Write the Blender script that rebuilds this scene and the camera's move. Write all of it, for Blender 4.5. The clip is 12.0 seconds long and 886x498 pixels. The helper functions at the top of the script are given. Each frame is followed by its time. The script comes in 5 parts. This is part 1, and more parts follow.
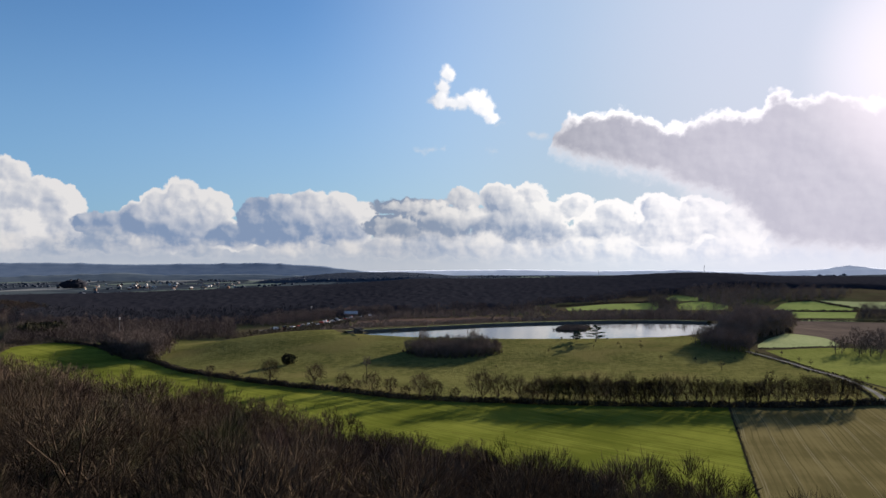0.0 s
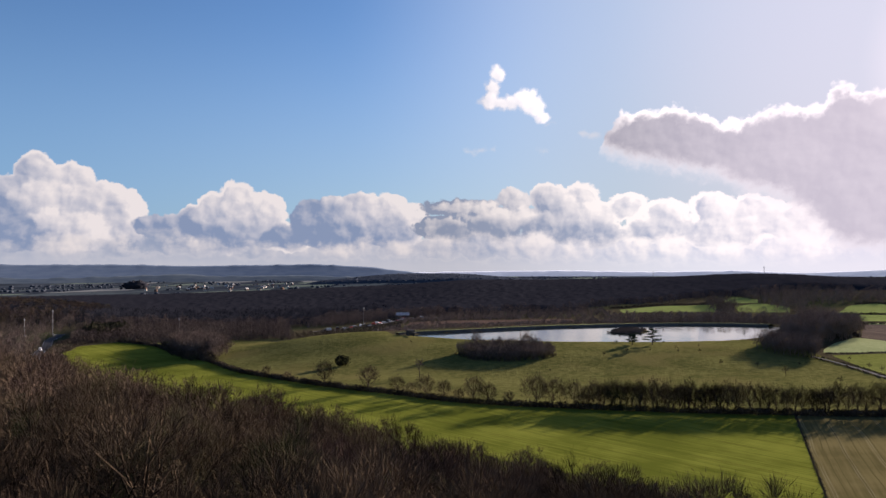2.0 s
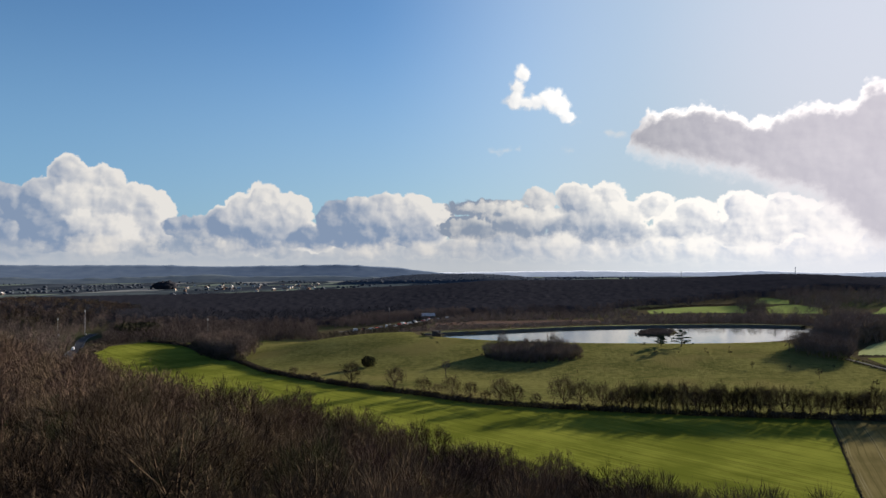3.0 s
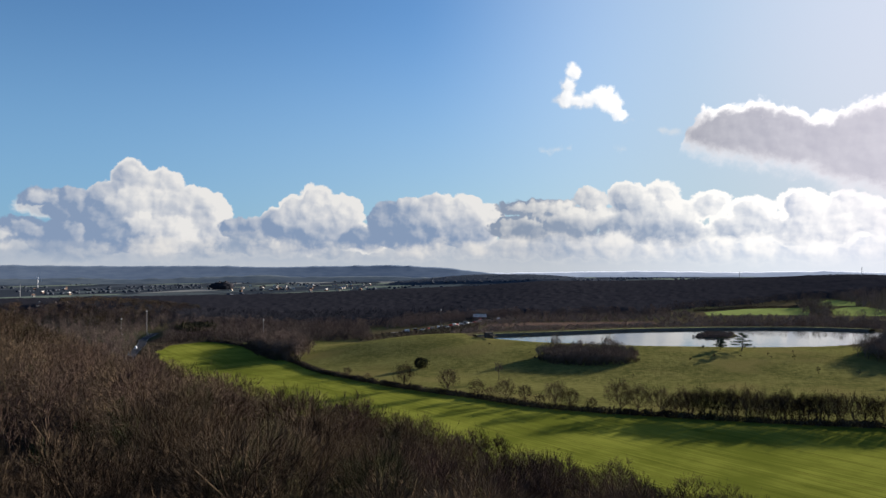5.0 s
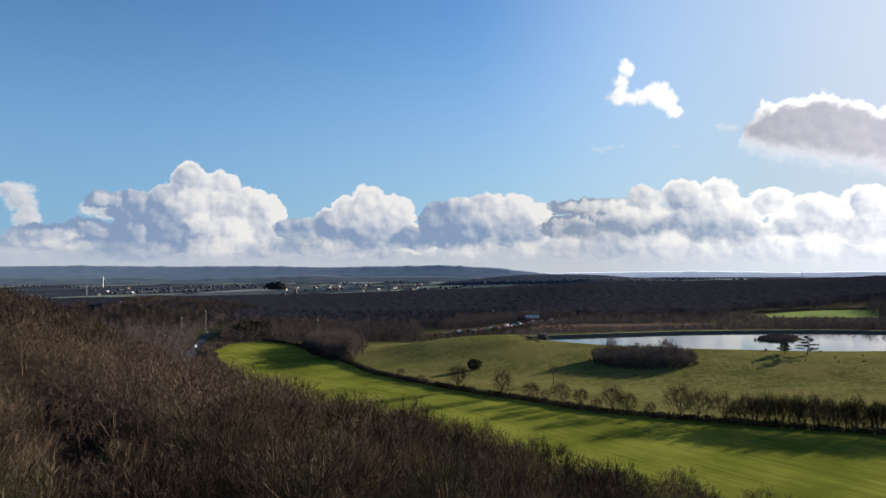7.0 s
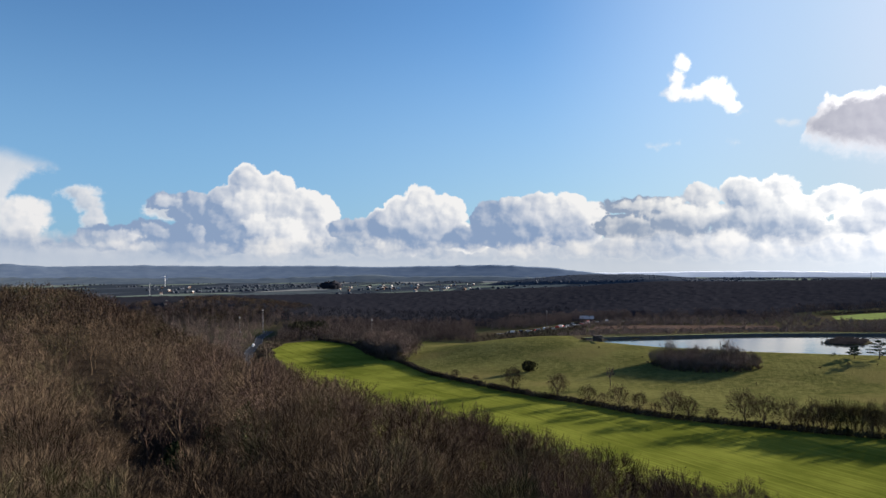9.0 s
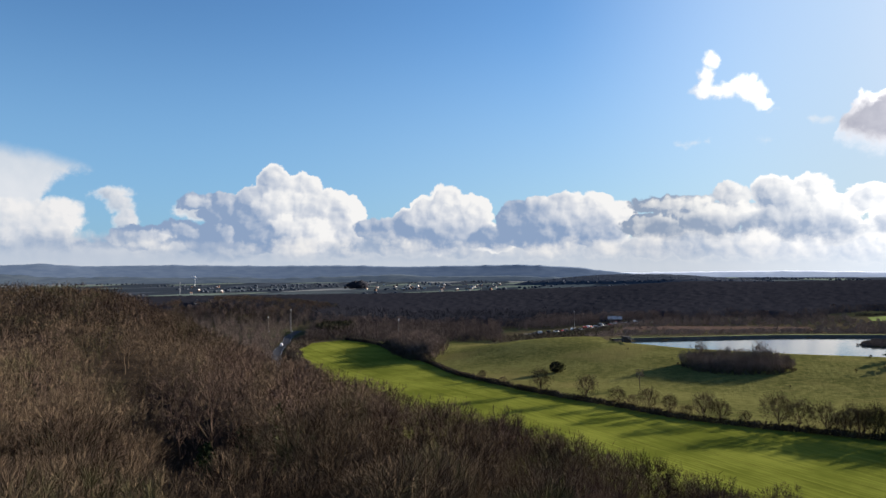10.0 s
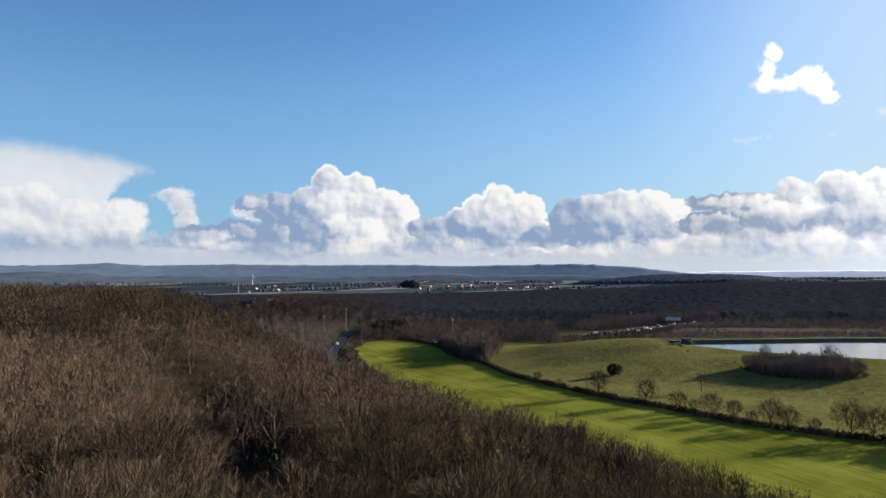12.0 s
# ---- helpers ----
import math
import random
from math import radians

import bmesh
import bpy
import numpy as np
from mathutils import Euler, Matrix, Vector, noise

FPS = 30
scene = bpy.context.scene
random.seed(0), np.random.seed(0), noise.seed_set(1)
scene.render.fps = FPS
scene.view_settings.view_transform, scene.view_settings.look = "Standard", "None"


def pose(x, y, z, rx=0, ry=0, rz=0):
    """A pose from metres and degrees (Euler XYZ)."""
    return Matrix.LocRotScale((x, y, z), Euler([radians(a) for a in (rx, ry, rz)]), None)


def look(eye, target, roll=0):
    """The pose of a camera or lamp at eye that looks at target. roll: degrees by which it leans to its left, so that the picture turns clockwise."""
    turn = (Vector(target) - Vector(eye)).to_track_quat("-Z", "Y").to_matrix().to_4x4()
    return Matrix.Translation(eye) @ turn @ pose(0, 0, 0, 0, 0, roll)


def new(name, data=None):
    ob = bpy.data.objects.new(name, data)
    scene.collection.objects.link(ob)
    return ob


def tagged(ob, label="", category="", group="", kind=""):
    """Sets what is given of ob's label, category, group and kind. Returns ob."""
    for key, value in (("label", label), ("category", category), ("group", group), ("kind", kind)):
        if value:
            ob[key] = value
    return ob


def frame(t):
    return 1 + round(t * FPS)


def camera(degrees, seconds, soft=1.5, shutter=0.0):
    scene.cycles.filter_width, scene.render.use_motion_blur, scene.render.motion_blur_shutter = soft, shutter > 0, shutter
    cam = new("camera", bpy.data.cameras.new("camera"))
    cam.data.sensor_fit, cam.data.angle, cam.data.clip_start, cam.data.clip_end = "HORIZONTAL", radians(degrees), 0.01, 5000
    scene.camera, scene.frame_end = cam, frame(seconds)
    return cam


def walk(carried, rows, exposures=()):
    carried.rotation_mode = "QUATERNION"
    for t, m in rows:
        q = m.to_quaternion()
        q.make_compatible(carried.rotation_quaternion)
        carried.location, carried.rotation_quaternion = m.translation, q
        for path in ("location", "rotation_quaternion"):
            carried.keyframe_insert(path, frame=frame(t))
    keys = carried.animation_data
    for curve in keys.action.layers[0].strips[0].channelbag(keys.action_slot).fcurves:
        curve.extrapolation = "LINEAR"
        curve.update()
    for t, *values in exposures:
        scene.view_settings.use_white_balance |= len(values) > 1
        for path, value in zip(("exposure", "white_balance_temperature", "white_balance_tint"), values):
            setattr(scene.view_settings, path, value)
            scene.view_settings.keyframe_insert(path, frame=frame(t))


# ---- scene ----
# ---------------------------------------------------------------- camera: a drone that pans left while it drifts
PATH = (
    (0.0, 0.0, 0.0, 58.0, 0.034, 1.596, 0.044), (1.0, -0.64, 0.93, 58.4, 2.082, 1.639, 0.084),
    (2.0, -1.3, 1.81, 58.8, 4.121, 1.674, 0.118), (3.0, -1.99, 2.62, 59.19, 6.159, 1.701, 0.146),
    (4.0, -2.70, 3.38, 59.57, 8.201, 1.722, 0.168), (5.0, -3.44, 4.08, 59.96, 10.253, 1.736, 0.183),
    (6.0, -4.21, 4.72, 60.34, 12.317, 1.743, 0.193), (7.0, -5.0, 5.31, 60.71, 14.396, 1.743, 0.197),
    (8.0, -5.81, 5.83, 61.08, 16.489, 1.737, 0.195), (9.0, -6.65, 6.29, 61.44, 18.598, 1.725, 0.187),
    (10.0, -7.51, 6.7, 61.8, 20.718, 1.707, 0.173), (11.0, -8.4, 7.05, 62.16, 22.848, 1.683, 0.152),
    (12.0, -9.32, 7.33, 62.51, 24.981, 1.653, 0.126),
)
cam = camera(64.38, 12.0)
walk(cam, [(t, pose(x, y, z, 90 + pitch, roll, yaw)) for t, x, y, z, yaw, pitch, roll in PATH],
     exposures=[(0.0, 1.45, 6500, 12), (1.0, 1.48, 6750, 20), (1.5, 1.52, 7000, 27), (2.0, 1.48, 6750, 20), (2.5, 1.45, 6750, 12), (3.2, 1.47, 6800, 10), (6.0, 1.55, 6500, 10), (12.0, 1.75, 6500, 10)])

# ---------------------------------------------------------------- sun, sky and clouds
SUN_AZ, SUN_EL = 37.0, 13.5          # degrees right of straight ahead, above the horizon
sun_way = Vector((math.sin(radians(SUN_AZ)) * math.cos(radians(SUN_EL)), math.cos(radians(SUN_AZ)) * math.cos(radians(SUN_EL)), math.sin(radians(SUN_EL))))
sun = new("sun", bpy.data.lights.new("sun", "SUN"))
sun.data.energy, sun.data.angle, sun.data.color = 5.0, radians(0.6), (1.0, 0.90, 0.80)
sun.matrix_world = look(sun_way * 1000, (0, 0, 0))

world = bpy.data.worlds.new("sky")
scene.world = world
world.use_nodes = True
wt = world.node_tree
wt.nodes.clear()


def wire(tree, socket, value):
    if isinstance(value, bpy.types.NodeSocket):
        tree.links.new(value, socket)
    elif value is not None:
        socket.default_value = value


def calc(tree, op, a, b=None, c=None, clamp=False):
    n = tree.nodes.new("ShaderNodeMath")
    n.operation, n.use_clamp = op, clamp
    for s, v in zip(n.inputs, (a, b, c)):
        wire(tree, s, v)
    return n.outputs[0]


def ease(tree, value, lo, hi, out_lo=0.0, out_hi=1.0):
    n = tree.nodes.new("ShaderNodeMapRange")
    n.interpolation_type = "SMOOTHSTEP"
    for s, v in zip(n.inputs, (value, lo, hi, out_lo, out_hi)):
        wire(tree, s, v)
    return n.outputs[0]


def blend(tree, fac, a, b, mode="MIX"):
    n = tree.nodes.new("ShaderNodeMix")
    n.data_type, n.blend_type = "RGBA", mode
    wire(tree, n.inputs[0], fac)
    wire(tree, n.inputs[6], a)
    wire(tree, n.inputs[7], b)
    return n.outputs[2]


def ramp(tree, fac, stops, how="LINEAR"):
    n = tree.nodes.new("ShaderNodeValToRGB")
    n.color_ramp.interpolation = how
    e = n.color_ramp.elements
    for i, (p, c) in enumerate(stops):
        el = e[i] if i < 2 else e.new(p)
        el.position, el.color = p, c if isinstance(c, tuple) else (c, c, c, 1)
    wire(tree, n.inputs[0], fac)
    return n.outputs[0]


def grain(tree, where, scale, detail=4.0, rough=0.55, kind="FBM", out=0):
    n = tree.nodes.new("ShaderNodeTexNoise")
    n.noise_type = kind
    wire(tree, n.inputs["Vector"], where)
    n.inputs["Scale"].default_value, n.inputs["Detail"].default_value, n.inputs["Roughness"].default_value = scale, detail, rough
    return n.outputs[out]


def puffs(tree, where, scale, detail=4.0):
    n = tree.nodes.new("ShaderNodeTexVoronoi")
    n.feature, n.voronoi_dimensions, n.normalize = "SMOOTH_F1", "2D", True
    wire(tree, n.inputs["Vector"], where)
    n.inputs["Scale"].default_value, n.inputs["Detail"].default_value = scale, detail
    n.inputs["Roughness"].default_value, n.inputs["Smoothness"].default_value = 0.5, 0.2
    return calc(tree, "SUBTRACT", 1.0, n.outputs["Distance"])


def shifted(tree, where, by, scale=(1, 1, 1)):
    n = tree.nodes.new("ShaderNodeMapping")
    wire(tree, n.inputs[0], where)
    n.inputs[1].default_value, n.inputs[3].default_value = by, scale
    return n.outputs[0]


direction = wt.nodes.new("ShaderNodeTexCoord").outputs["Generated"]
parts = wt.nodes.new("ShaderNodeSeparateXYZ")
wt.links.new(direction, parts.inputs[0])
AZ = calc(wt, "MULTIPLY", calc(wt, "ARCTAN2", parts.outputs[0], parts.outputs[1]), 180 / math.pi)
EL = calc(wt, "MULTIPLY", calc(wt, "ARCSINE", parts.outputs[2]), 180 / math.pi)
plane = wt.nodes.new("ShaderNodeCombineXYZ")
wt.links.new(AZ, plane.inputs[0])
wt.links.new(EL, plane.inputs[1])
plane = plane.outputs[0]
warp = wt.nodes.new("ShaderNodeVectorMath")
warp.operation = "MULTIPLY_ADD"
wt.links.new(grain(wt, plane, 0.8, 6.0, 0.6, out=1), warp.inputs[0])
warp.inputs[1].default_value, warp.inputs[2].default_value = (0.7, 0.5, 0), (0, 0, 0)
wt.links.new(plane, warp.inputs[2])
ragged = shifted(wt, warp.outputs[0], (-0.37, -0.26, 0))       # degrees, stirred a little so that no outline is clean
stirred = wt.nodes.new("ShaderNodeSeparateXYZ")
wt.links.new(ragged, stirred.inputs[0])
facing = wt.nodes.new("ShaderNodeVectorMath")
facing.operation = "DOT_PRODUCT"
wt.links.new(direction, facing.inputs[0])
facing.inputs[1].default_value = sun_way
SUNWARD = ease(wt, facing.outputs["Value"], 0.72, 1.0, 1.0, 1.55)     # cloud shines more the nearer it lies to the sun
NEAR_SUN = ease(wt, facing.outputs["Value"], 0.984, 1.0)

air = wt.nodes.new("ShaderNodeTexSky")
air.sky_type, air.sun_disc = "NISHITA", False
air.sun_elevation, air.sun_rotation = radians(SUN_EL), radians(SUN_AZ)
air.altitude, air.air_density, air.dust_density, air.ozone_density = 100, 1.0, 0.6, 2.0
sky = blend(wt, 1.0, air.outputs[0], (0.099, 0.149, 0.200, 1), "MULTIPLY")


def outline(points):
    """A height in degrees over the azimuth, from a few corners."""
    return calc(wt, "MULTIPLY", ramp(wt, calc(wt, "MULTIPLY_ADD", stirred.outputs[0], 1 / 110, 65 / 110), [((a + 65) / 110, h / 20) for a, h in points]), 20.0)


# one set of billows for all the clouds: coarse heads, fine florets, and how far each faces the sun
COARSE, COARSE_BY = puffs(wt, ragged, 0.62, 1.0), puffs(wt, shifted(wt, ragged, (0.40, 0.30, 0)), 0.62, 1.0)
FLORET, FLORET_BY = puffs(wt, shifted(wt, ragged, (7.3, 2.9, 0)), 1.3, 2.0), puffs(wt, shifted(wt, ragged, (7.5, 3.06, 0)), 1.3, 2.0)
BILLOW = calc(wt, "ADD", calc(wt, "MULTIPLY_ADD", COARSE, 0.55, -0.33), calc(wt, "MULTIPLY_ADD", FLORET, 0.55, -0.33))
MOTTLE = grain(wt, plane, 0.30, 5.0, 0.55)
RELIEF = calc(wt, "ADD", calc(wt, "MULTIPLY_ADD", calc(wt, "SUBTRACT", FLORET, FLORET_BY), 0.45, calc(wt, "MULTIPLY", calc(wt, "SUBTRACT", COARSE, COARSE_BY), 0.9)), calc(wt, "MULTIPLY_ADD", MOTTLE, 1.1, -0.55))
WISPY = calc(wt, "MULTIPLY_ADD", grain(wt, ragged, 0.9, 6.0, 0.65), 1.6, -0.8)


def vector(op, a, b, c=None):
    n = wt.nodes.new("ShaderNodeVectorMath")
    n.operation = op
    for socket, v in zip(n.inputs, (a, b, c)):
        wire(wt, socket, v)
    return n.outputs["Value" if op in ("DOT_PRODUCT", "LENGTH") else 0]


def cumulus(below, heads, light, shade, soft=0.16, bite=1.0, ragged_edge=0.25):
    """A heap of rounded heads, back to front: (azimuth, elevation, half width, half height, how well lit)."""
    uneven = calc(wt, "MULTIPLY_ADD", WISPY, ragged_edge, calc(wt, "MULTIPLY", BILLOW, bite * 0.9))
    inside, lit = None, None
    for az, el, rx, ry, bright in heads:
        u = vector("MULTIPLY_ADD", ragged, (1 / rx, 1 / ry, 0), (-az / rx, -el / ry, 0))
        span = min(rx, ry)
        edge = calc(wt, "ADD", calc(wt, "MULTIPLY_ADD", vector("LENGTH", u, None), -span, span), uneven)
        tone = calc(wt, "ADD", vector("DOT_PRODUCT", u, (0.26, 0.30, 0)), 0.40 + bright * 1.2)
        # heads melt into those behind them
        lit = tone if lit is None else calc(wt, "MULTIPLY_ADD", calc(wt, "SUBTRACT", tone, lit), ease(wt, edge, 0.0, 0.5), lit)
        inside = edge if inside is None else calc(wt, "MAXIMUM", inside, edge)
    lit = calc(wt, "ADD", lit, RELIEF, clamp=True)
    return blend(wt, ease(wt, inside, 0.0, soft), below, blend(wt, 1.0, blend(wt, lit, shade, light), SUNWARD, "MULTIPLY"))


def bank_of_cloud(below, top, base, light, shade, soft, bite, rim_deep, rim, body, base_soft=0.9, lining=0.0):
    """A sheet between two outlines, bright along its upper edge and even grey below it."""
    inside = calc(wt, "SUBTRACT", calc(wt, "MULTIPLY_ADD", BILLOW, bite, outline(top)), stirred.outputs[1])
    cover = ease(wt, calc(wt, "MULTIPLY_ADD", WISPY, 0.25, inside), 0.0, soft)
    lit = ease(wt, calc(wt, "MULTIPLY_ADD", MOTTLE, rim_deep, inside), rim_deep * 0.5, rim_deep * 1.6, rim, body)
    if base is not None:
        above = calc(wt, "MULTIPLY_ADD", WISPY, 1.0, calc(wt, "MULTIPLY_ADD", BILLOW, 1.2, calc(wt, "SUBTRACT", stirred.outputs[1], outline(base))))
        cover = calc(wt, "MULTIPLY", cover, ease(wt, above, -base_soft, base_soft))
        lit = calc(wt, "ADD", lit, ease(wt, above, -0.2, 1.3, lining, 0.0))
    lit = calc(wt, "MULTIPLY_ADD", RELIEF, 0.22, lit, clamp=True)
    return blend(wt, cover, below, blend(wt, 1.0, blend(wt, lit, shade, light), SUNWARD, "MULTIPLY"))


def capsule(a, b, radius):
    """How far inside a sausage between two points of the sky, in degrees."""
    ab = (b[0] - a[0], b[1] - a[1], 0)
    sub = wt.nodes.new("ShaderNodeVectorMath")
    sub.operation = "SUBTRACT"
    wt.links.new(ragged, sub.inputs[0])
    sub.inputs[1].default_value = (a[0], a[1], 0)
    dot = wt.nodes.new("ShaderNodeVectorMath")
    dot.operation = "DOT_PRODUCT"
    wt.links.new(sub.outputs[0], dot.inputs[0])
    dot.inputs[1].default_value = ab
    s = calc(wt, "DIVIDE", dot.outputs["Value"], ab[0] ** 2 + ab[1] ** 2, clamp=True)
    off = wt.nodes.new("ShaderNodeVectorMath")
    off.operation = "MULTIPLY_ADD"
    off.inputs[0].default_value = (-ab[0], -ab[1], 0)
    wt.links.new(s, off.inputs[1])
    wt.links.new(sub.outputs[0], off.inputs[2])
    flat = wt.nodes.new("ShaderNodeVectorMath")
    flat.operation = "MULTIPLY"
    wt.links.new(off.outputs[0], flat.inputs[0])
    flat.inputs[1].default_value = (1, 1, 0)
    far = wt.nodes.new("ShaderNodeVectorMath")
    far.operation = "LENGTH"
    wt.links.new(flat.outputs[0], far.inputs[0])
    return calc(wt, "SUBTRACT", radius, far.outputs["Value"])


sky = blend(wt, 1.0, sky, ease(wt, facing.outputs["Value"], 0.80, 1.0, 1.0, 0.55), "MULTIPLY")
sky = blend(wt, ease(wt, facing.outputs["Value"], 0.66, 0.99, 0.0, 0.78), sky, (0.80, 0.97, 1.18, 1))
# pale air low down, whiter towards the sun
sky = blend(wt, calc(wt, "MULTIPLY", ease(wt, EL, 22.0, 2.0), 0.62), sky, blend(wt, ease(wt, AZ, -45.0, 22.0), (0.29, 0.54, 0.86, 1), (0.60, 0.70, 0.77, 1)))
# wisps, and the small lone cloud
wisp = calc(wt, "MAXIMUM", capsule((-2.2, 9.5), (0.1, 9.7), 0.34), calc(wt, "MAXIMUM", capsule((3.6, 9.6), (4.6, 9.4), 0.34), calc(wt, "MAXIMUM", capsule((7.1, 10.7), (8.3, 10.5), 0.36), capsule((4.2, 11.5), (4.9, 11.7), 0.2))))
sky = blend(wt, calc(wt, "MULTIPLY", ease(wt, calc(wt, "MULTIPLY_ADD", WISPY, 0.9, wisp), 0.0, 0.6), 0.55), sky, (0.95, 0.98, 1.02, 1))
SCRAP = [(0.3, 15.6, 0.6, 0.7, 0.3), (-0.1, 14.5, 0.7, 0.9, 0.3), (-0.3, 13.5, 0.9, 0.8, 0.2), (0.6, 13.3, 0.8, 0.6, 0.2), (1.5, 13.4, 0.9, 0.7, 0.2), (2.5, 13.6, 1.1, 0.9, 0.4), (3.3, 13, 1, 0.9, 0.4), (3.9, 12.1, 0.7, 0.5, 0.3)]
sky = cumulus(sky, SCRAP, (1.22, 1.22, 1.22, 1), (0.80, 0.86, 0.95, 1), soft=0.4, bite=0.8, ragged_edge=0.5)
# an anvil far off to the left
ANVIL = [(-65, 9.4), (-57.3, 9.3), (-53.9, 9.2), (-50.2, 8.7), (-47.3, 7.9), (-46.4, 6.5), (45, 0)]
ANVIL_FOOT = [(-65, -6.0), (-52, -5.0), (-50.8, 4.6), (-50.2, 6.2), (-48.7, 7.3), (-46.8, 7.9), (45, 9)]
sky = bank_of_cloud(sky, ANVIL, ANVIL_FOOT, (0.90, 0.92, 0.96, 1), (0.58, 0.68, 0.80, 1), 1.3, 0.25, 3.0, 0.35, 0.75, 0.5)
# the bank of cumulus: a low pale sheet behind, the great heads, then smaller rolls in front
BACK = [(-65, 3.2), (-50, 3.0), (-47, 2.2), (-44, 2.0), (-42, 3.0), (-30, 3.0), (-26, 2.6), (-16, 2.6), (-5, 2.8), (-4, 3.0), (10, 3.6), (24, 3.2), (45, 3.2)]
sky = bank_of_cloud(sky, BACK, None, (0.95, 0.95, 0.95, 1), (0.42, 0.52, 0.68, 1), 0.5, 0.9, 1.6, 0.55, 0.25)
LIGHT, SHADE = (1.04, 1.03, 1.02, 1), (0.30, 0.41, 0.61, 1)
FAR_TOWERS = [(-55.9, 4.4, 2.5, 1.6, 0.25), (-55, 5, 1.4, 1.3, 0.3), (-52.5, 3.5, 2.5, 1.6, 0.25), (-49.6, 3.8, 2, 1.6, 0.35), (-45.9, 5.7, 1.6, 0.6, 0), (-45.4, 5, 1.1, 0.9, 0.05), (-45, 3.8, 0.9, 1.3, 0.05), (-39.9, 4.7, 1.8, 1.1, 0.05), (-57.2, 3, 3, 1.6, 0.1)]
TALL_HEAD = [(-37.9, 4.7, 2.3, 1.3, -0.25), (-40.1, 5.2, 1.4, 0.7, 0.05), (-35.6, 5, 1.9, 1.8, -0.2), (-34.3, 6.7, 1.5, 1.6, 0.05), (-32.1, 6.1, 1.7, 1.7, 0.25), (-33.6, 4.5, 2.8, 2.1, 0.1), (-29.9, 4.8, 1.9, 1.8, 0.35), (-28.4, 4.4, 1.5, 1.6, 0.3), (-35.7, 3.1, 3.1, 1.8, -0.35), (-39, 2.6, 2.2, 1.2, -0.35), (-41.1, 3, 1.8, 0.9, -0.25), (-43.9, 2.5, 2.3, 0.9, -0.15), (-33.6, 3.6, 1.2, 0.9, 0.35), (-31.5, 2.8, 2.5, 1.6, 0.3), (-28.2, 3, 1.5, 1.5, 0.2)]
SECOND_HEAD = [(-26.5, 3.3, 1.4, 0.9, -0.25), (-24.8, 3, 1.8, 1.3, -0.25), (-22.2, 4.8, 1.3, 1.3, 0.1), (-20.5, 5.3, 1.6, 1.6, 0.2), (-18.6, 4.5, 2, 1.6, 0.3), (-21.2, 3.8, 2.7, 1.6, 0.05), (-23.4, 3.5, 1.6, 1.5, -0.25), (-18.9, 3.2, 2.7, 1.3, 0.1), (-20.7, 2.5, 3.6, 1.2, -0.3), (-16.6, 2.5, 2.3, 1.2, -0.35)]
THIRD_HEAD = [(-14.6, 4, 1.8, 1.6, -0.3), (-13, 4.9, 1.3, 1.1, 0.1), (-10.7, 5.1, 1.8, 1.2, 0.1), (-8.5, 4.9, 1.7, 1.3, 0.2), (-6.8, 4, 1.7, 1.5, 0.35), (-11.1, 3.9, 3.2, 1.7, -0.05), (-12.5, 2.8, 3.7, 1.3, -0.4), (-8.4, 2.9, 2.7, 1.2, -0.1)]
LONG_CLOUD_HEADS = [(1.7, 5.6, 1.4, 0.9, 0.2), (4.4, 5.8, 1.5, 1.2, 0.15), (7.1, 5.5, 1.5, 1.4, 0.1), (5.4, 4.7, 2.1, 1.4, 0), (10.6, 4.9, 1.6, 1.1, 0.25), (13.5, 4.4, 1.9, 1.1, 0.3), (16.9, 4.7, 1.8, 1.3, 0.15), (19.7, 4.2, 2, 1.3, 0.1), (17.6, 4, 2.5, 1.3, 0.25), (20.5, 3.7, 2.4, 1.5, 0.3), (22.9, 3.2, 2.3, 1.7, 0.3), (8.2, 4.3, 1.6, 1.2, 0.3)]
LONG_CLOUD_FLANKS = [(-2.5, 5, 3.4, 0.7, 0.3), (0.9, 4.2, 4.1, 0.9, 0.3), (-4.3, 3.4, 2.3, 1, 0), (-0.2, 3.2, 2.6, 1.1, -0.3), (-3.1, 2.9, 2, 1, -0.35), (4.5, 3.3, 2.5, 1.3, -0.15), (7.8, 2.8, 2.8, 1.2, -0.2), (13.3, 3.1, 3.4, 1.2, 0.05), (17.6, 2.7, 3.1, 1.4, 0.1)]
FRONT_ROLLS_LEFT = [(-55.2, 2.1, 4.5, 1, -0.15), (-49.4, 2.2, 4.2, 1, -0.1), (-45, 2.2, 3.7, 0.9, -0.15), (-32.4, 1.7, 2.4, 1.2, 0.35), (-28.6, 1.7, 2.5, 1.1, 0.05), (-26, 2.1, 2.6, 1.1, -0.25), (-23.4, 1.8, 2.7, 0.9, 0.15), (-18.9, 1.5, 2.7, 0.8, -0.05), (-42.5, 1.7, 3.8, 0.7, 0.1), (-37.8, 1.4, 3.4, 0.9, -0.15), (-15.5, 1.6, 2.3, 0.6, 0.25), (-12.5, 1.4, 3.2, 0.9, 0.3)]
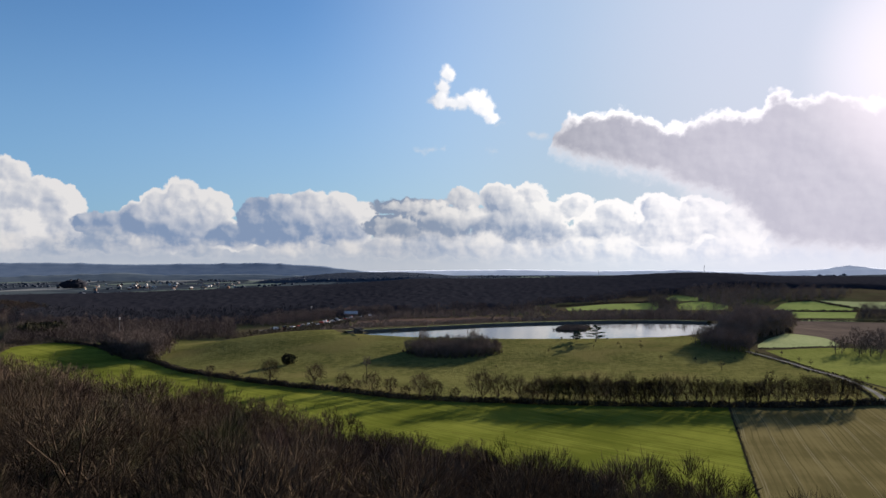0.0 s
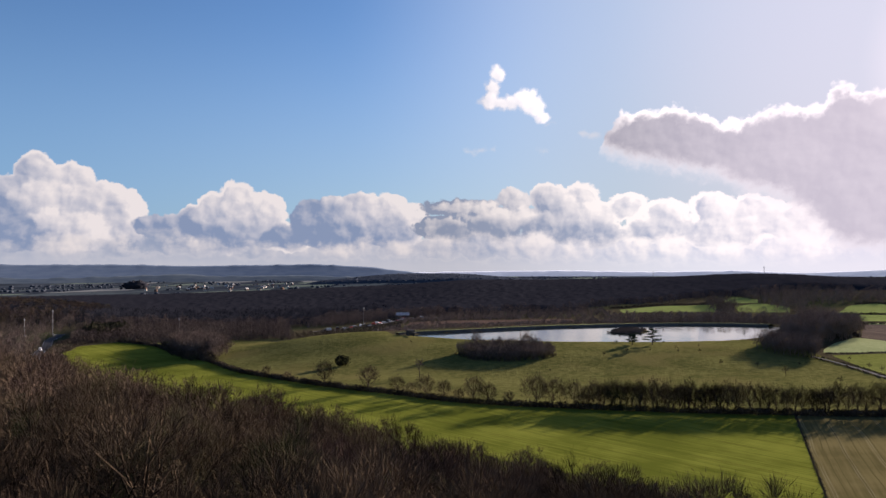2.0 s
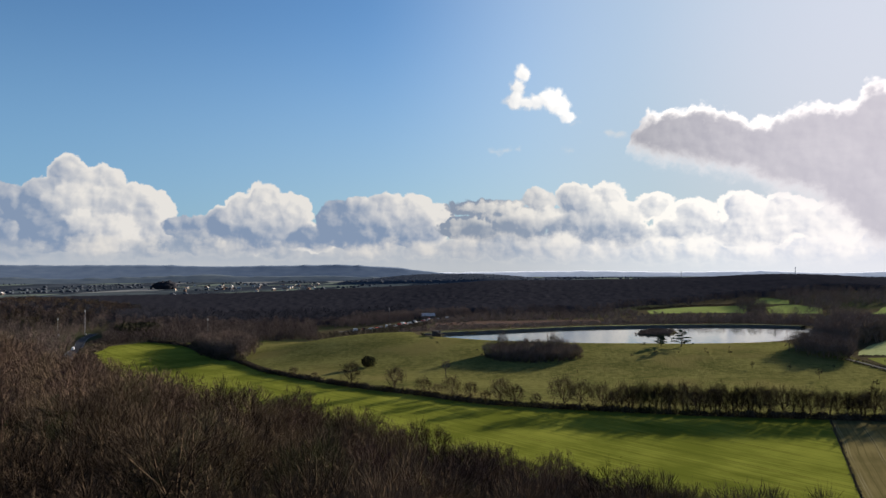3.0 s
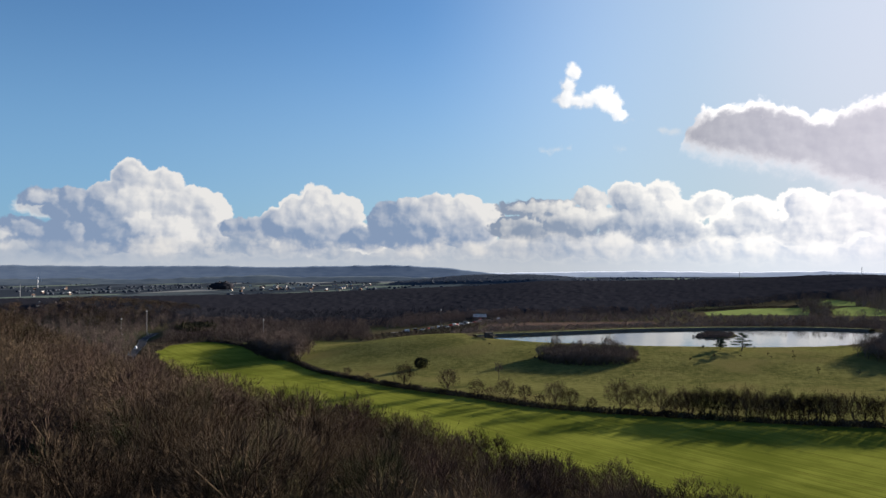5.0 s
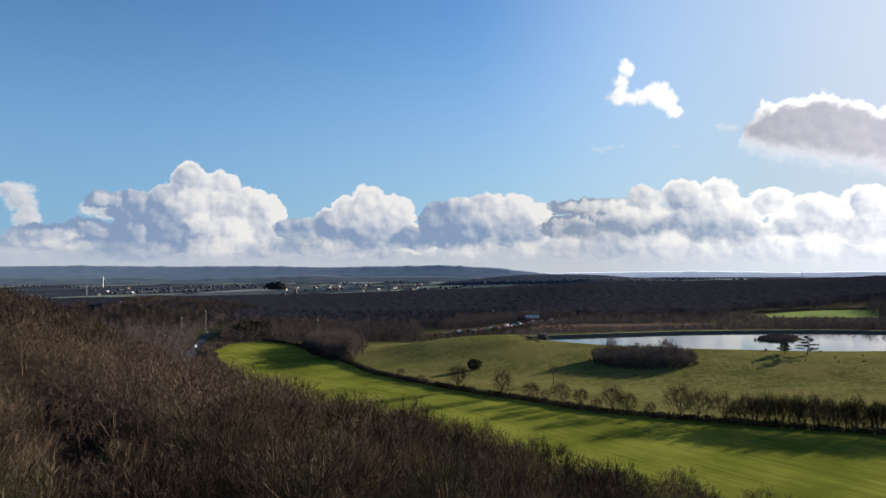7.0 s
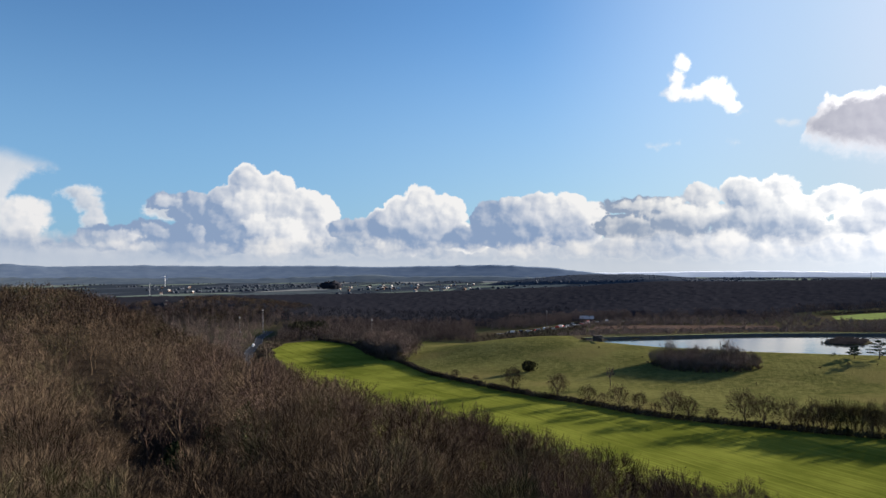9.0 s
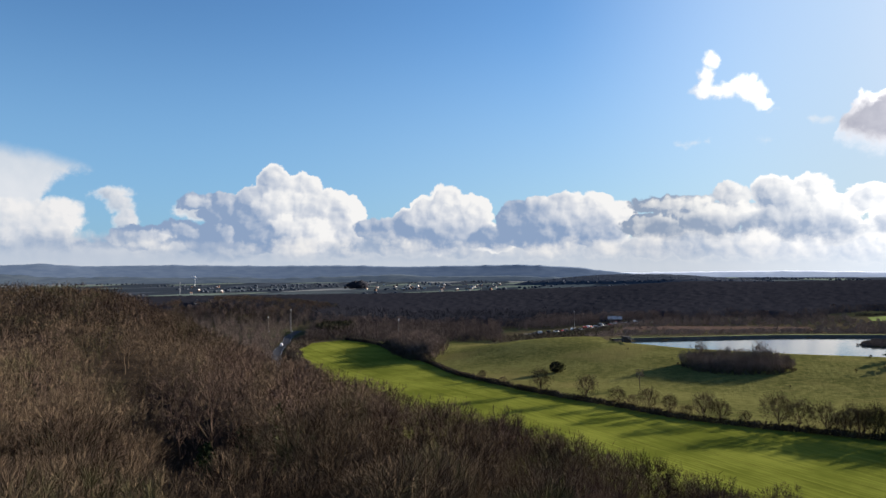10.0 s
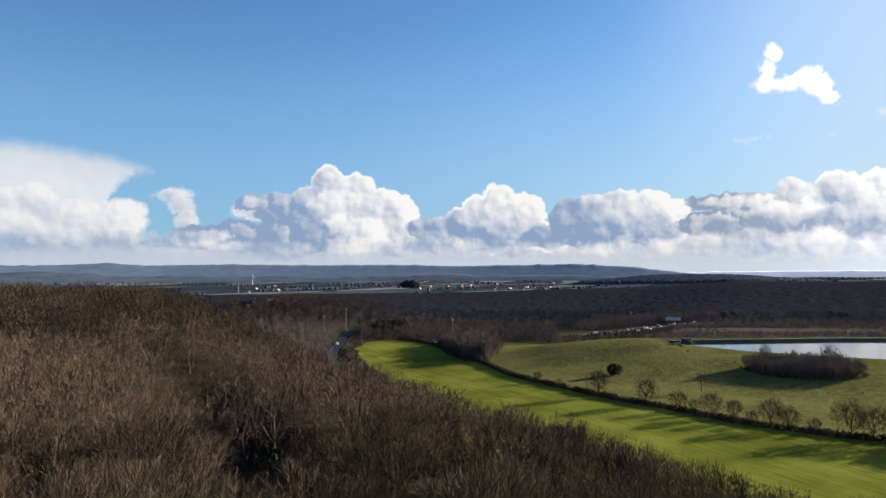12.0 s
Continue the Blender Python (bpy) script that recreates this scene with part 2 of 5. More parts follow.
FRONT_ROLLS_RIGHT = [(-10.6, 1.9, 1.1, 0.9, 0.4), (-7.5, 1.6, 2.7, 0.9, 0.25), (-4.3, 1.8, 2.7, 1.2, 0.15), (-1.1, 1.8, 2.7, 1.3, 0), (1.5, 1.8, 1.7, 1.2, 0.2), (3.6, 1.9, 2.1, 1.5, 0.35), (6.6, 1.5, 2.9, 1.1, 0.3), (11, 1.4, 3.1, 1.3, 0.2), (14, 1.6, 2.2, 1.5, 0.35), (17.6, 1.2, 2.8, 1.2, 0.3), (22.5, 1.5, 3.5, 1.5, 0.35)]
sky = cumulus(sky, FAR_TOWERS, (0.98, 0.97, 0.97, 1), (0.52, 0.61, 0.74, 1), soft=0.5, ragged_edge=0.5)
for heads in (TALL_HEAD, SECOND_HEAD, THIRD_HEAD):
    sky = cumulus(sky, heads, LIGHT, SHADE)
sky = cumulus(sky, LONG_CLOUD_HEADS + LONG_CLOUD_FLANKS, (0.97, 0.96, 0.94, 1), (0.33, 0.41, 0.55, 1))
sky = cumulus(sky, FRONT_ROLLS_LEFT + FRONT_ROLLS_RIGHT, (0.96, 0.95, 0.94, 1), (0.38, 0.48, 0.65, 1), soft=0.9, ragged_edge=0.7)
# the great grey cloud that is drawing across the sun
TOP = [(-65, 4), (7.6, 7.0), (8.8, 10.4), (10.1, 12.0), (13.8, 12.5), (16.0, 11.9), (17.7, 11.0), (19.8, 11.2), (21.0, 11.7), (24.3, 11.6), (25.0, 12.7), (26.1, 13.0), (27.0, 11.9), (29.0, 12.5), (30.5, 11.7), (34, 11.4), (45, 12.0)]
UNDER = [(-65, 9.8), (8.6, 9.7), (9.4, 9.1), (12.1, 8.4), (14.3, 7.8), (17.7, 7.0), (19.3, 6.0), (22.1, 5.2), (23.7, 3.6), (25.5, 1.6), (32.2, 0.9), (45, 0.5)]
sky = bank_of_cloud(sky, TOP, UNDER, (1.15, 1.13, 1.13, 1), (0.37, 0.38, 0.45, 1), 0.45, 2.2, 1.1, ease(wt, AZ, 8.8, 11.5, 0.2, 1.5), 0.06, 0.9, 0.5)
# thin milky air at the skyline, brightest below the sun
haze = calc(wt, "MULTIPLY", ease(wt, EL, 1.6, 0.1), ease(wt, AZ, -60.0, 20.0, 0.30, 0.8))
sky = blend(wt, haze, sky, blend(wt, 1.0, (0.72, 0.77, 0.83, 1), SUNWARD, "MULTIPLY"))
sky = blend(wt, ease(wt, facing.outputs["Value"], 0.88, 1.0, 0.0, 0.45), sky, (1.12, 1.05, 1.20, 1))
sky = blend(wt, calc(wt, "MULTIPLY", NEAR_SUN, 0.7), sky, (1.6, 1.46, 1.56, 1))
back = wt.nodes.new("ShaderNodeBackground")
wt.links.new(sky, back.inputs[0])
back.inputs[1].default_value = 0.27
world.cycles.sampling_method, world.cycles.sample_map_resolution = "MANUAL", 512
wt.links.new(back.outputs[0], wt.nodes.new("ShaderNodeOutputWorld").inputs[0])


# ---------------------------------------------------------------- the lie of the land
def smooth(a, lo, hi):
    s = np.clip((np.asarray(a, float) - lo) / (hi - lo), 0, 1)
    return s * s * (3 - 2 * s)


WATER_LEVEL = 6.5
LAKE = [(-80, 558), (-74, 544), (-53, 535), (-27, 524), (6, 518), (39, 512), (72, 512), (113, 513), (143, 519), (172, 530), (202, 555), (236, 602), (252, 632), (251, 657), (223, 671), (181, 674), (136, 666), (92, 652), (49, 636), (8, 614), (-31, 591), (-62, 573)]


def edge_distance(x, y, ring):
    """Signed distance to a closed ring, negative inside."""
    x, y = np.asarray(x, float), np.asarray(y, float)
    best, inside = np.full(x.shape, 1e9), np.zeros(x.shape, bool)
    for (ax, ay), (bx, by) in zip(ring, ring[1:] + ring[:1]):
        dx, dy = bx - ax, by - ay
        s = np.clip(((x - ax) * dx + (y - ay) * dy) / (dx * dx + dy * dy), 0, 1)
        best = np.minimum(best, np.hypot(x - ax - s * dx, y - ay - s * dy))
        if dy:
            inside ^= ((ay > y) != (by > y)) & (x < ax + (y - ay) * dx / dy)
    return np.where(inside, -best, best)


def wooded_hill(x, y):
    """The ridge that the camera hovers over: it runs off to the upper left and falls to the fields on its right."""
    u, v = -0.74 * x + 0.67 * y, 0.67 * x + 0.74 * y
    top = 36 + 10 * smooth(u, 170, 380) - 46 * smooth(u, 480, 640)
    wide = 167 - 55 * smooth(u, 60, 330)
    right = 0.5 * (1 + np.cos(np.pi * np.clip(v / wide, 0, 1)))
    left = 1 - 0.55 * smooth(-v, 60, 320)
    return top * np.where(v > 0, right, left)


def height(x, y):
    x, y = np.asarray(x, float), np.asarray(y, float)
    r, az = np.hypot(x, y), np.degrees(np.arctan2(x, y))
    ahead = smooth(y, -200, 300)
    z = wooded_hill(x, y) - 9 * smooth(-x, 40, 280) * smooth(y, 200, 420)
    d = edge_distance(x, y, LAKE)
    z = z + (WATER_LEVEL + 0.9) * (1 - smooth(d, 4, 140)) * (1 - smooth(-d, -3, 3)) + (WATER_LEVEL - 2) * smooth(-d, -3, 3)
    z = z + 5.0 * np.exp(-(((x + 148) / 74) ** 2) - ((y - 553) / 54) ** 2)
    z = z + 3.5 * np.exp(-(((x - 30) / 22) ** 2) - ((y - 52) / 18) ** 2)
    # far wooded rise, higher towards the right, with the valley floor behind it
    rise = 3 + 23 * smooth(az, -29, 0) + 4 * smooth(az, 3, 12)
    back = 1 - 0.55 * smooth(r, 1750, 2500)
    z = z + ahead * rise * smooth(r, 800, 1650) * back
    z = z + 9 * ahead * smooth(-az, 2, 25) * smooth(r, 2200, 4600)
    z = z + 36 * np.exp(-((x + 300) / 330) ** 2 - ((y - 2560) / 260) ** 2)
    z = z + 14 * np.exp(-((x - 520) / 170) ** 2 - ((y - 1420) / 260) ** 2)
    z = z + 30 * np.exp(-((x - 1500) / 600) ** 2 - ((y - 2000) / 400) ** 2)
    # a steep little gully in the wooded slope
    s = np.clip((-(x + 52) * 78 + (y - 64) * 68) / (78.0**2 + 68.0**2), 0, 1)
    z = z - 8.5 * np.exp(-((x + 52 + 78 * s) ** 2 + (y - 64 - 68 * s) ** 2) / 95.0)
    z = z + 24 * np.exp(-((x + 620) / 150) ** 2 - ((y - 815) / 150) ** 2)
    return z


def ground_at(x, y):
    return float(height(np.array([x]), np.array([y]))[0])

# ---------------------------------------------------------------- materials
def material(name, rough=0.9, spec=0.0):
    m = bpy.data.materials.new(name)
    m.use_nodes = True
    b = m.node_tree.nodes["Principled BSDF"]
    b.inputs["Roughness"].default_value, b.inputs["Specular IOR Level"].default_value = rough, spec
    return m, m.node_tree, b


def relief(tree, bsdf, value, strength, distance):
    n = tree.nodes.new("ShaderNodeBump")
    n.inputs["Strength"].default_value, n.inputs["Distance"].default_value = strength, distance
    tree.links.new(value, n.inputs["Height"])
    tree.links.new(n.outputs[0], bsdf.inputs["Normal"])


def world_place(tree):
    return tree.nodes.new("ShaderNodeNewGeometry").outputs["Position"]


def speckled(name, dark, light, fine, coarse, rough=0.9, bump=0.0, depth=0.1, third=None):
    """A rough natural surface with grain at two scales and, if given, stains of a third colour."""
    m, t, b = material(name, rough, 0.4 if rough < 0.7 else 0.0)
    at = world_place(t)
    a, c = grain(t, at, fine, 5.0, 0.65), grain(t, at, coarse, 4.0, 0.6)
    col = blend(t, ease(t, calc(t, "MULTIPLY_ADD", a, 0.55, calc(t, "MULTIPLY", c, 0.45)), 0.36, 0.64), (*dark, 1), (*light, 1))
    if third:
        col = blend(t, ease(t, grain(t, shifted(t, at, (91, 37, 5)), coarse * 0.6, 4.0, 0.6), 0.5, 0.68), col, (*third, 1))
    t.links.new(col, b.inputs["Base Color"])
    if bump:
        relief(t, b, a, bump, depth)
    return m


def twiggy(name, dark, light, green=0.0, russet=None):
    """Bare wood: every twig a little different, and every few metres another tone."""
    m, t, b = material(name, 0.9, 0.0)
    geo = t.nodes.new("ShaderNodeNewGeometry")
    info = t.nodes.new("ShaderNodeObjectInfo")
    tone = calc(t, "MULTIPLY_ADD", calc(t, "POWER", geo.outputs["Random Per Island"], 2.5), 0.75, calc(t, "MULTIPLY_ADD", grain(t, geo.outputs["Position"], 0.085, 3.0), 2.2, -1.0))
    tone = calc(t, "MULTIPLY_ADD", info.outputs["Random"], 0.7, calc(t, "ADD", tone, calc(t, "MULTIPLY_ADD", grain(t, geo.outputs["Position"], 4.0, 4.0, 0.7), 0.6, -0.44)), clamp=True)
    col = blend(t, tone, (*dark, 1), (*light, 1))
    if green:
        col = blend(t, calc(t, "MULTIPLY", ease(t, grain(t, shifted(t, geo.outputs["Position"], (40, 8, 0)), 0.06, 3.0), 0.56, 0.66), green), col, (0.05, 0.065, 0.025, 1))
    if russet:
        col = blend(t, calc(t, "MULTIPLY", ease(t, grain(t, shifted(t, geo.outputs["Position"], (7, 90, 0), (1, 1, 0.3)), 0.030, 3.0, 0.65), 0.50, 0.63), 0.75), col, blend(t, 1.0, (*russet, 1), ease(t, tone, 0.0, 1.0, 0.35, 1.25), "MULTIPLY"))
    t.links.new(col, b.inputs["Base Color"])
    return m


def crop_rows(name, dark, light, turn, gap, tram, worn=None):
    """Drilled winter cereal: fine rows, wheel tracks every so often, thin patches."""
    m, t, b = material(name, 0.9, 0.0)
    at = world_place(t)
    n = t.nodes.new("ShaderNodeMapping")
    t.links.new(at, n.inputs[0])
    n.inputs[2].default_value = (0, 0, radians(turn))
    sep = t.nodes.new("ShaderNodeSeparateXYZ")
    t.links.new(n.outputs[0], sep.inputs[0])
    across = calc(t, "ADD", sep.outputs[1], calc(t, "MULTIPLY_ADD", grain(t, at, 0.012, 2.0), 5.0, -2.5))
    lane = calc(t, "FRACT", calc(t, "DIVIDE", across, tram))
    wheels = calc(t, "MAXIMUM", ease(t, calc(t, "ABSOLUTE", calc(t, "SUBTRACT", lane, 0.46)), 0.022, 0.006), ease(t, calc(t, "ABSOLUTE", calc(t, "SUBTRACT", lane, 0.54)), 0.022, 0.006))
    streak = grain(t, shifted(t, n.outputs[0], (0, 0, 0), (0.03, 1, 1)), gap, 3.0, 0.7)
    patch = grain(t, at, 0.03, 4.0, 0.6)
    rank = calc(t, "DIVIDE", calc(t, "MULTIPLY_ADD", streak, 0.8, across), 2.0)
    luck = t.nodes.new("ShaderNodeTexWhiteNoise")
    luck.noise_dimensions = "1D"
    t.links.new(calc(t, "FLOOR", rank), luck.inputs["W"])
    drill = calc(t, "MULTIPLY", ease(t, calc(t, "ABSOLUTE", calc(t, "SUBTRACT", calc(t, "FRACT", rank), 0.5)), 0.0, 0.15, -0.40, 0.0), luck.outputs["Value"])
    mix = calc(t, "ADD", drill, calc(t, "MULTIPLY_ADD", streak, 0.4, calc(t, "MULTIPLY", patch, 0.6)))
    col = blend(t, ease(t, mix, 0.40, 0.60), (*dark, 1), (*light, 1))
    col = blend(t, calc(t, "MULTIPLY", wheels, ease(t, grain(t, at, 0.05, 3.0), 0.35, 0.6, 0.15, 0.8)), col, (*(worn or (dark[0] * 0.55, dark[1] * 0.5, dark[2] * 0.6)), 1))
    t.links.new(col, b.inputs["Base Color"])
    relief(t, b, calc(t, "ADD", streak, grain(t, at, 3.0, 3.0)), 0.5, 0.12)
    return m


LAND = speckled("rough_land", (0.036, 0.031, 0.020), (0.072, 0.062, 0.036), 0.5, 0.02, bump=0.6, depth=0.4, third=(0.05, 0.055, 0.026))
LITTER = speckled("leaf_litter", (0.016, 0.012, 0.009), (0.036, 0.027, 0.019), 0.8, 0.06, bump=0.6, depth=0.3)
CROP = crop_rows("winter_cereal", (0.084, 0.098, 0.015), (0.158, 0.170, 0.029), 43.0, 0.75, 12.0)
MEADOW = speckled("rough_pasture", (0.064, 0.066, 0.021), (0.138, 0.132, 0.044), 0.30, 0.025, bump=1.0, depth=0.6, third=(0.125, 0.110, 0.040))
STUBBLE = crop_rows("stubble", (0.088, 0.075, 0.031), (0.138, 0.115, 0.050), -72.0, 0.5, 9.0, (0.17, 0.15, 0.09))
PLOUGH = crop_rows("ploughed_earth", (0.075, 0.060, 0.050), (0.11, 0.088, 0.072), 20.0, 0.8, 24.0)
PASTURE = speckled("far_pasture", (0.13, 0.165, 0.05), (0.20, 0.245, 0.08), 0.2, 0.012)
PASTURE_DULL = speckled("dull_pasture", (0.10, 0.115, 0.028), (0.165, 0.18, 0.05), 0.4, 0.03, bump=0.5, depth=0.2)
PALE = speckled("pale_pasture", (0.19, 0.22, 0.10), (0.27, 0.30, 0.15), 0.3, 0.02)
TARMAC = speckled("asphalt", (0.045, 0.047, 0.052), (0.068, 0.070, 0.075), 2.0, 0.1, rough=0.8)
TRACK = speckled("wet_track", (0.11, 0.105, 0.095), (0.20, 0.19, 0.175), 1.5, 0.1, rough=0.75)
BROWN_TWIGS = twiggy("brown_twigs", (0.058, 0.046, 0.041), (0.165, 0.127, 0.110))
BANK_STONE = speckled("bank_stone", (0.16, 0.15, 0.12), (0.27, 0.255, 0.20), 1.2, 0.08)
DARK_STONE = speckled("wet_stone", (0.055, 0.052, 0.048), (0.095, 0.090, 0.083), 1.2, 0.1, rough=0.8)
BARK = speckled("bark", (0.05, 0.04, 0.032), (0.10, 0.082, 0.066), 4.0, 0.4, bump=0.5, depth=0.03)
TWIGS = twiggy("bare_twigs", (0.015, 0.0112, 0.0088), (0.122, 0.089, 0.058), 0.40, (0.078, 0.052, 0.045))
HEDGE_TWIGS = twiggy("hedge_twigs", (0.036, 0.029, 0.023), (0.120, 0.094, 0.070), 0.4)
PALE_TWIGS = twiggy("pale_twigs", (0.085, 0.066, 0.056), (0.20, 0.155, 0.128))
# far woods coloured dark and bluish in place of cloud shadow and haze
SHADED_FAR_TWIGS = twiggy("far_wood", (0.018, 0.019, 0.024), (0.030, 0.030, 0.036))
SHADED_FAR_THICKET = twiggy("shaded_far_thicket", (0.010, 0.0112, 0.0155), (0.021, 0.0215, 0.027))
# lighter and bluer than bare twigs: distance haze put into the colour
HAZED_WOOD = twiggy("hazed_distant_wood", (0.040, 0.048, 0.062), (0.062, 0.072, 0.088))
NEEDLES = twiggy("needles", (0.012, 0.020, 0.014), (0.035, 0.052, 0.030))
EVERGREEN = twiggy("evergreen", (0.014, 0.020, 0.009), (0.038, 0.050, 0.020))
METAL = speckled("galvanised", (0.20, 0.21, 0.22), (0.30, 0.31, 0.32), 3.0, 0.5, rough=0.5)
WHITE = speckled("white_paint", (0.68, 0.68, 0.68), (0.80, 0.80, 0.80), 2.0, 0.3, rough=0.5)
WALL = speckled("render_wall", (0.45, 0.40, 0.33), (0.62, 0.56, 0.47), 1.0, 0.2)
ROOF = speckled("roof_tiles", (0.13, 0.085, 0.065), (0.20, 0.14, 0.11), 1.0, 0.2)
SLATE = speckled("sheet_roof", (0.36, 0.35, 0.33), (0.52, 0.50, 0.47), 0.6, 0.1, rough=0.8)
DARK = speckled("dark_glass", (0.02, 0.022, 0.025), (0.04, 0.042, 0.045), 2.0, 0.5, rough=0.2)
WOOD = speckled("weathered_wood", (0.06, 0.05, 0.04), (0.12, 0.10, 0.08), 5.0, 0.6)

WATER, wtree, wb = material("lake_water", 0.06, 0.5)
wb.inputs["Base Color"].default_value = (0.018, 0.026, 0.030, 1)
wb.inputs["IOR"].default_value = 1.33
ripple = grain(wtree, shifted(wtree, world_place(wtree), (0, 0, 0), (1, 2.2, 1)), 0.9, 4.0, 0.6)
relief(wtree, wb, ripple, 0.12, 0.05)

HAZED_PLAIN, pt, pb = material("hazed_far_plain")
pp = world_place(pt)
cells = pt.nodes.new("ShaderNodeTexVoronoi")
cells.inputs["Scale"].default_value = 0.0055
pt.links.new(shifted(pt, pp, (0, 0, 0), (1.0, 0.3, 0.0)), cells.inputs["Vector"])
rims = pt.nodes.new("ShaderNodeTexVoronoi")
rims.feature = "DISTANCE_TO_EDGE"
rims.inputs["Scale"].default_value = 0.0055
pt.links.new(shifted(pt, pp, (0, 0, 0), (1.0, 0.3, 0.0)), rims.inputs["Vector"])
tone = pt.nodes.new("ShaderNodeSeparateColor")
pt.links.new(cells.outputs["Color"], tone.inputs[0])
# tones of fields, hedges and woods, with blue-grey distance haze mixed into each
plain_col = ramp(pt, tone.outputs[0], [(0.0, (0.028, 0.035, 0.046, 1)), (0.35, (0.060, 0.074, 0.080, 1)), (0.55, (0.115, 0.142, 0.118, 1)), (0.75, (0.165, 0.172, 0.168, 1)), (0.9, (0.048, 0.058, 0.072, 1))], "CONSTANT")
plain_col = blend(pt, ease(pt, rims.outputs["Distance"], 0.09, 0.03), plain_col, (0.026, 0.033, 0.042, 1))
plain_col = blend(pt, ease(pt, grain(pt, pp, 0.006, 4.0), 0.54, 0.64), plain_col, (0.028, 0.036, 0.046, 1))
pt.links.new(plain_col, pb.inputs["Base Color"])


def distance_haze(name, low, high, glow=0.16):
    """Ridges so far off that the air has turned them one blue-grey; a plain backdrop, the haze put into colour and
    glow.
    """
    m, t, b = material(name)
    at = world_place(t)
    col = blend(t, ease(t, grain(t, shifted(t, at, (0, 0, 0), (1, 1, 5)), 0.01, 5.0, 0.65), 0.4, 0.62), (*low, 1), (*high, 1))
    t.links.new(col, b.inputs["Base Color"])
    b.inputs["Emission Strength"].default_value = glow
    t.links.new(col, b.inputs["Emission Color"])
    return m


# three depths of painted haze, paler and brighter for the farthest
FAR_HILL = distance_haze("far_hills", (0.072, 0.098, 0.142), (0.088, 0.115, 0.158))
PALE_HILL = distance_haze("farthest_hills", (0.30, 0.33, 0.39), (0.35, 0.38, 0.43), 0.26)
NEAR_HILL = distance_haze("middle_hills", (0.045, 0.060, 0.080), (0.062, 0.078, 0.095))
# ---------------------------------------------------------------- mesh helpers
def mesh(name, verts, faces, mat):
    """A mesh from arrays of corners and of triangles or quads."""
    verts, faces = np.asarray(verts, np.float32), np.asarray(faces, np.int32)
    me = bpy.data.meshes.new(name)
    me.vertices.add(len(verts))
    me.vertices.foreach_set("co", verts.ravel())
    k = faces.shape[1]
    me.loops.add(faces.size)
    me.loops.foreach_set("vertex_index", faces.ravel())
    me.polygons.add(len(faces))
    me.polygons.foreach_set("loop_start", np.arange(len(faces), dtype=np.int32) * k)
    me.update(calc_edges=True)
    me.materials.append(mat)
    return me


def smooth_faces(me):
    me.polygons.foreach_set("use_smooth", np.ones(len(me.polygons), bool))
    return me


def grid_faces(n, m, closed=False):
    i, j = np.meshgrid(np.arange(n - 1), np.arange(m if closed else m - 1), indexing="ij")
    a, b = i * m + j, i * m + (j + 1) % m
    return np.stack([a, b, b + m, a + m], -1).reshape(-1, 4)


def part(name, me, parent, label=""):
    ob = new(name, me)
    ob.parent = parent
    return tagged(ob, label)


def along(points, n):
    """n points at even steps along a line that is rounded through the given corners."""
    p = np.array(points, float)
    s = np.r_[0, np.cumsum(np.hypot(*np.diff(p[:, :2], axis=0).T))]
    m = np.gradient(p, s, axis=0)
    q = np.linspace(0, s[-1], n)
    i = np.clip(np.searchsorted(s, q, "right") - 1, 0, len(s) - 2)
    h = (s[i + 1] - s[i])[:, None]
    f = ((q - s[i])[:, None]) / h
    return (2 * f**3 - 3 * f**2 + 1) * p[i] + (f**3 - 2 * f**2 + f) * h * m[i] + (-2 * f**3 + 3 * f**2) * p[i + 1] + (f**3 - f**2) * h * m[i + 1]


def sheet(name, one, other, mat, n=80, m=24, lift=0.07):
    """A field between two lines, laid on the land."""
    a, b = along(one, n), along(other, n)
    f = np.linspace(0, 1, m)[None, :, None]
    p = a[:, None] * (1 - f) + b[:, None] * f
    x, y = p[..., 0].ravel(), p[..., 1].ravel()
    me = mesh(name, np.stack([x, y, height(x, y) + lift], -1), grid_faces(n, m), mat)
    if me.polygons[0].normal.z < 0:
        me.flip_normals()
    return new(name, smooth_faces(me))


def ribbon(name, line, wide, mat, n=60, lift=0.12, level=None):
    p = along(line, n)
    d = np.gradient(p, axis=0)
    d /= np.hypot(d[:, 0], d[:, 1])[:, None]
    side = np.stack([-d[:, 1], d[:, 0]], -1) * wide / 2
    rows = np.stack([p[:, :2] - side, p[:, :2], p[:, :2] + side], 1)
    x, y = rows[..., 0].ravel(), rows[..., 1].ravel()
    z = height(x, y) if level is None else np.full(x.shape, level)
    me = mesh(name, np.stack([x, y, z + lift], -1), grid_faces(n, 3), mat)
    if me.polygons[0].normal.z < 0:
        me.flip_normals()
    return new(name, me)


# ---------------------------------------------------------------- the ground, one sheet to the skyline
azimuths = np.radians(np.r_[np.arange(-66, 42, 0.45), np.arange(42, 294, 6.0)])
ranges = np.r_[0.5, np.geomspace(8, 4950, 270)]
A, R = np.meshgrid(azimuths, ranges, indexing="xy")
gx, gy = (R * np.sin(A)).ravel(), (R * np.cos(A)).ravel()
ground_mesh = smooth_faces(mesh("ground", np.stack([gx, gy, height(gx, gy)], -1), grid_faces(len(ranges), len(azimuths), True), LAND))
if ground_mesh.polygons[5000].normal.z < 0:
    ground_mesh.flip_normals()
ground_mesh.materials.append(HAZED_PLAIN)
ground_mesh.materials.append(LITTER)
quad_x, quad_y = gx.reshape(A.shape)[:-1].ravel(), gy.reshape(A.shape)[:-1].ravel()
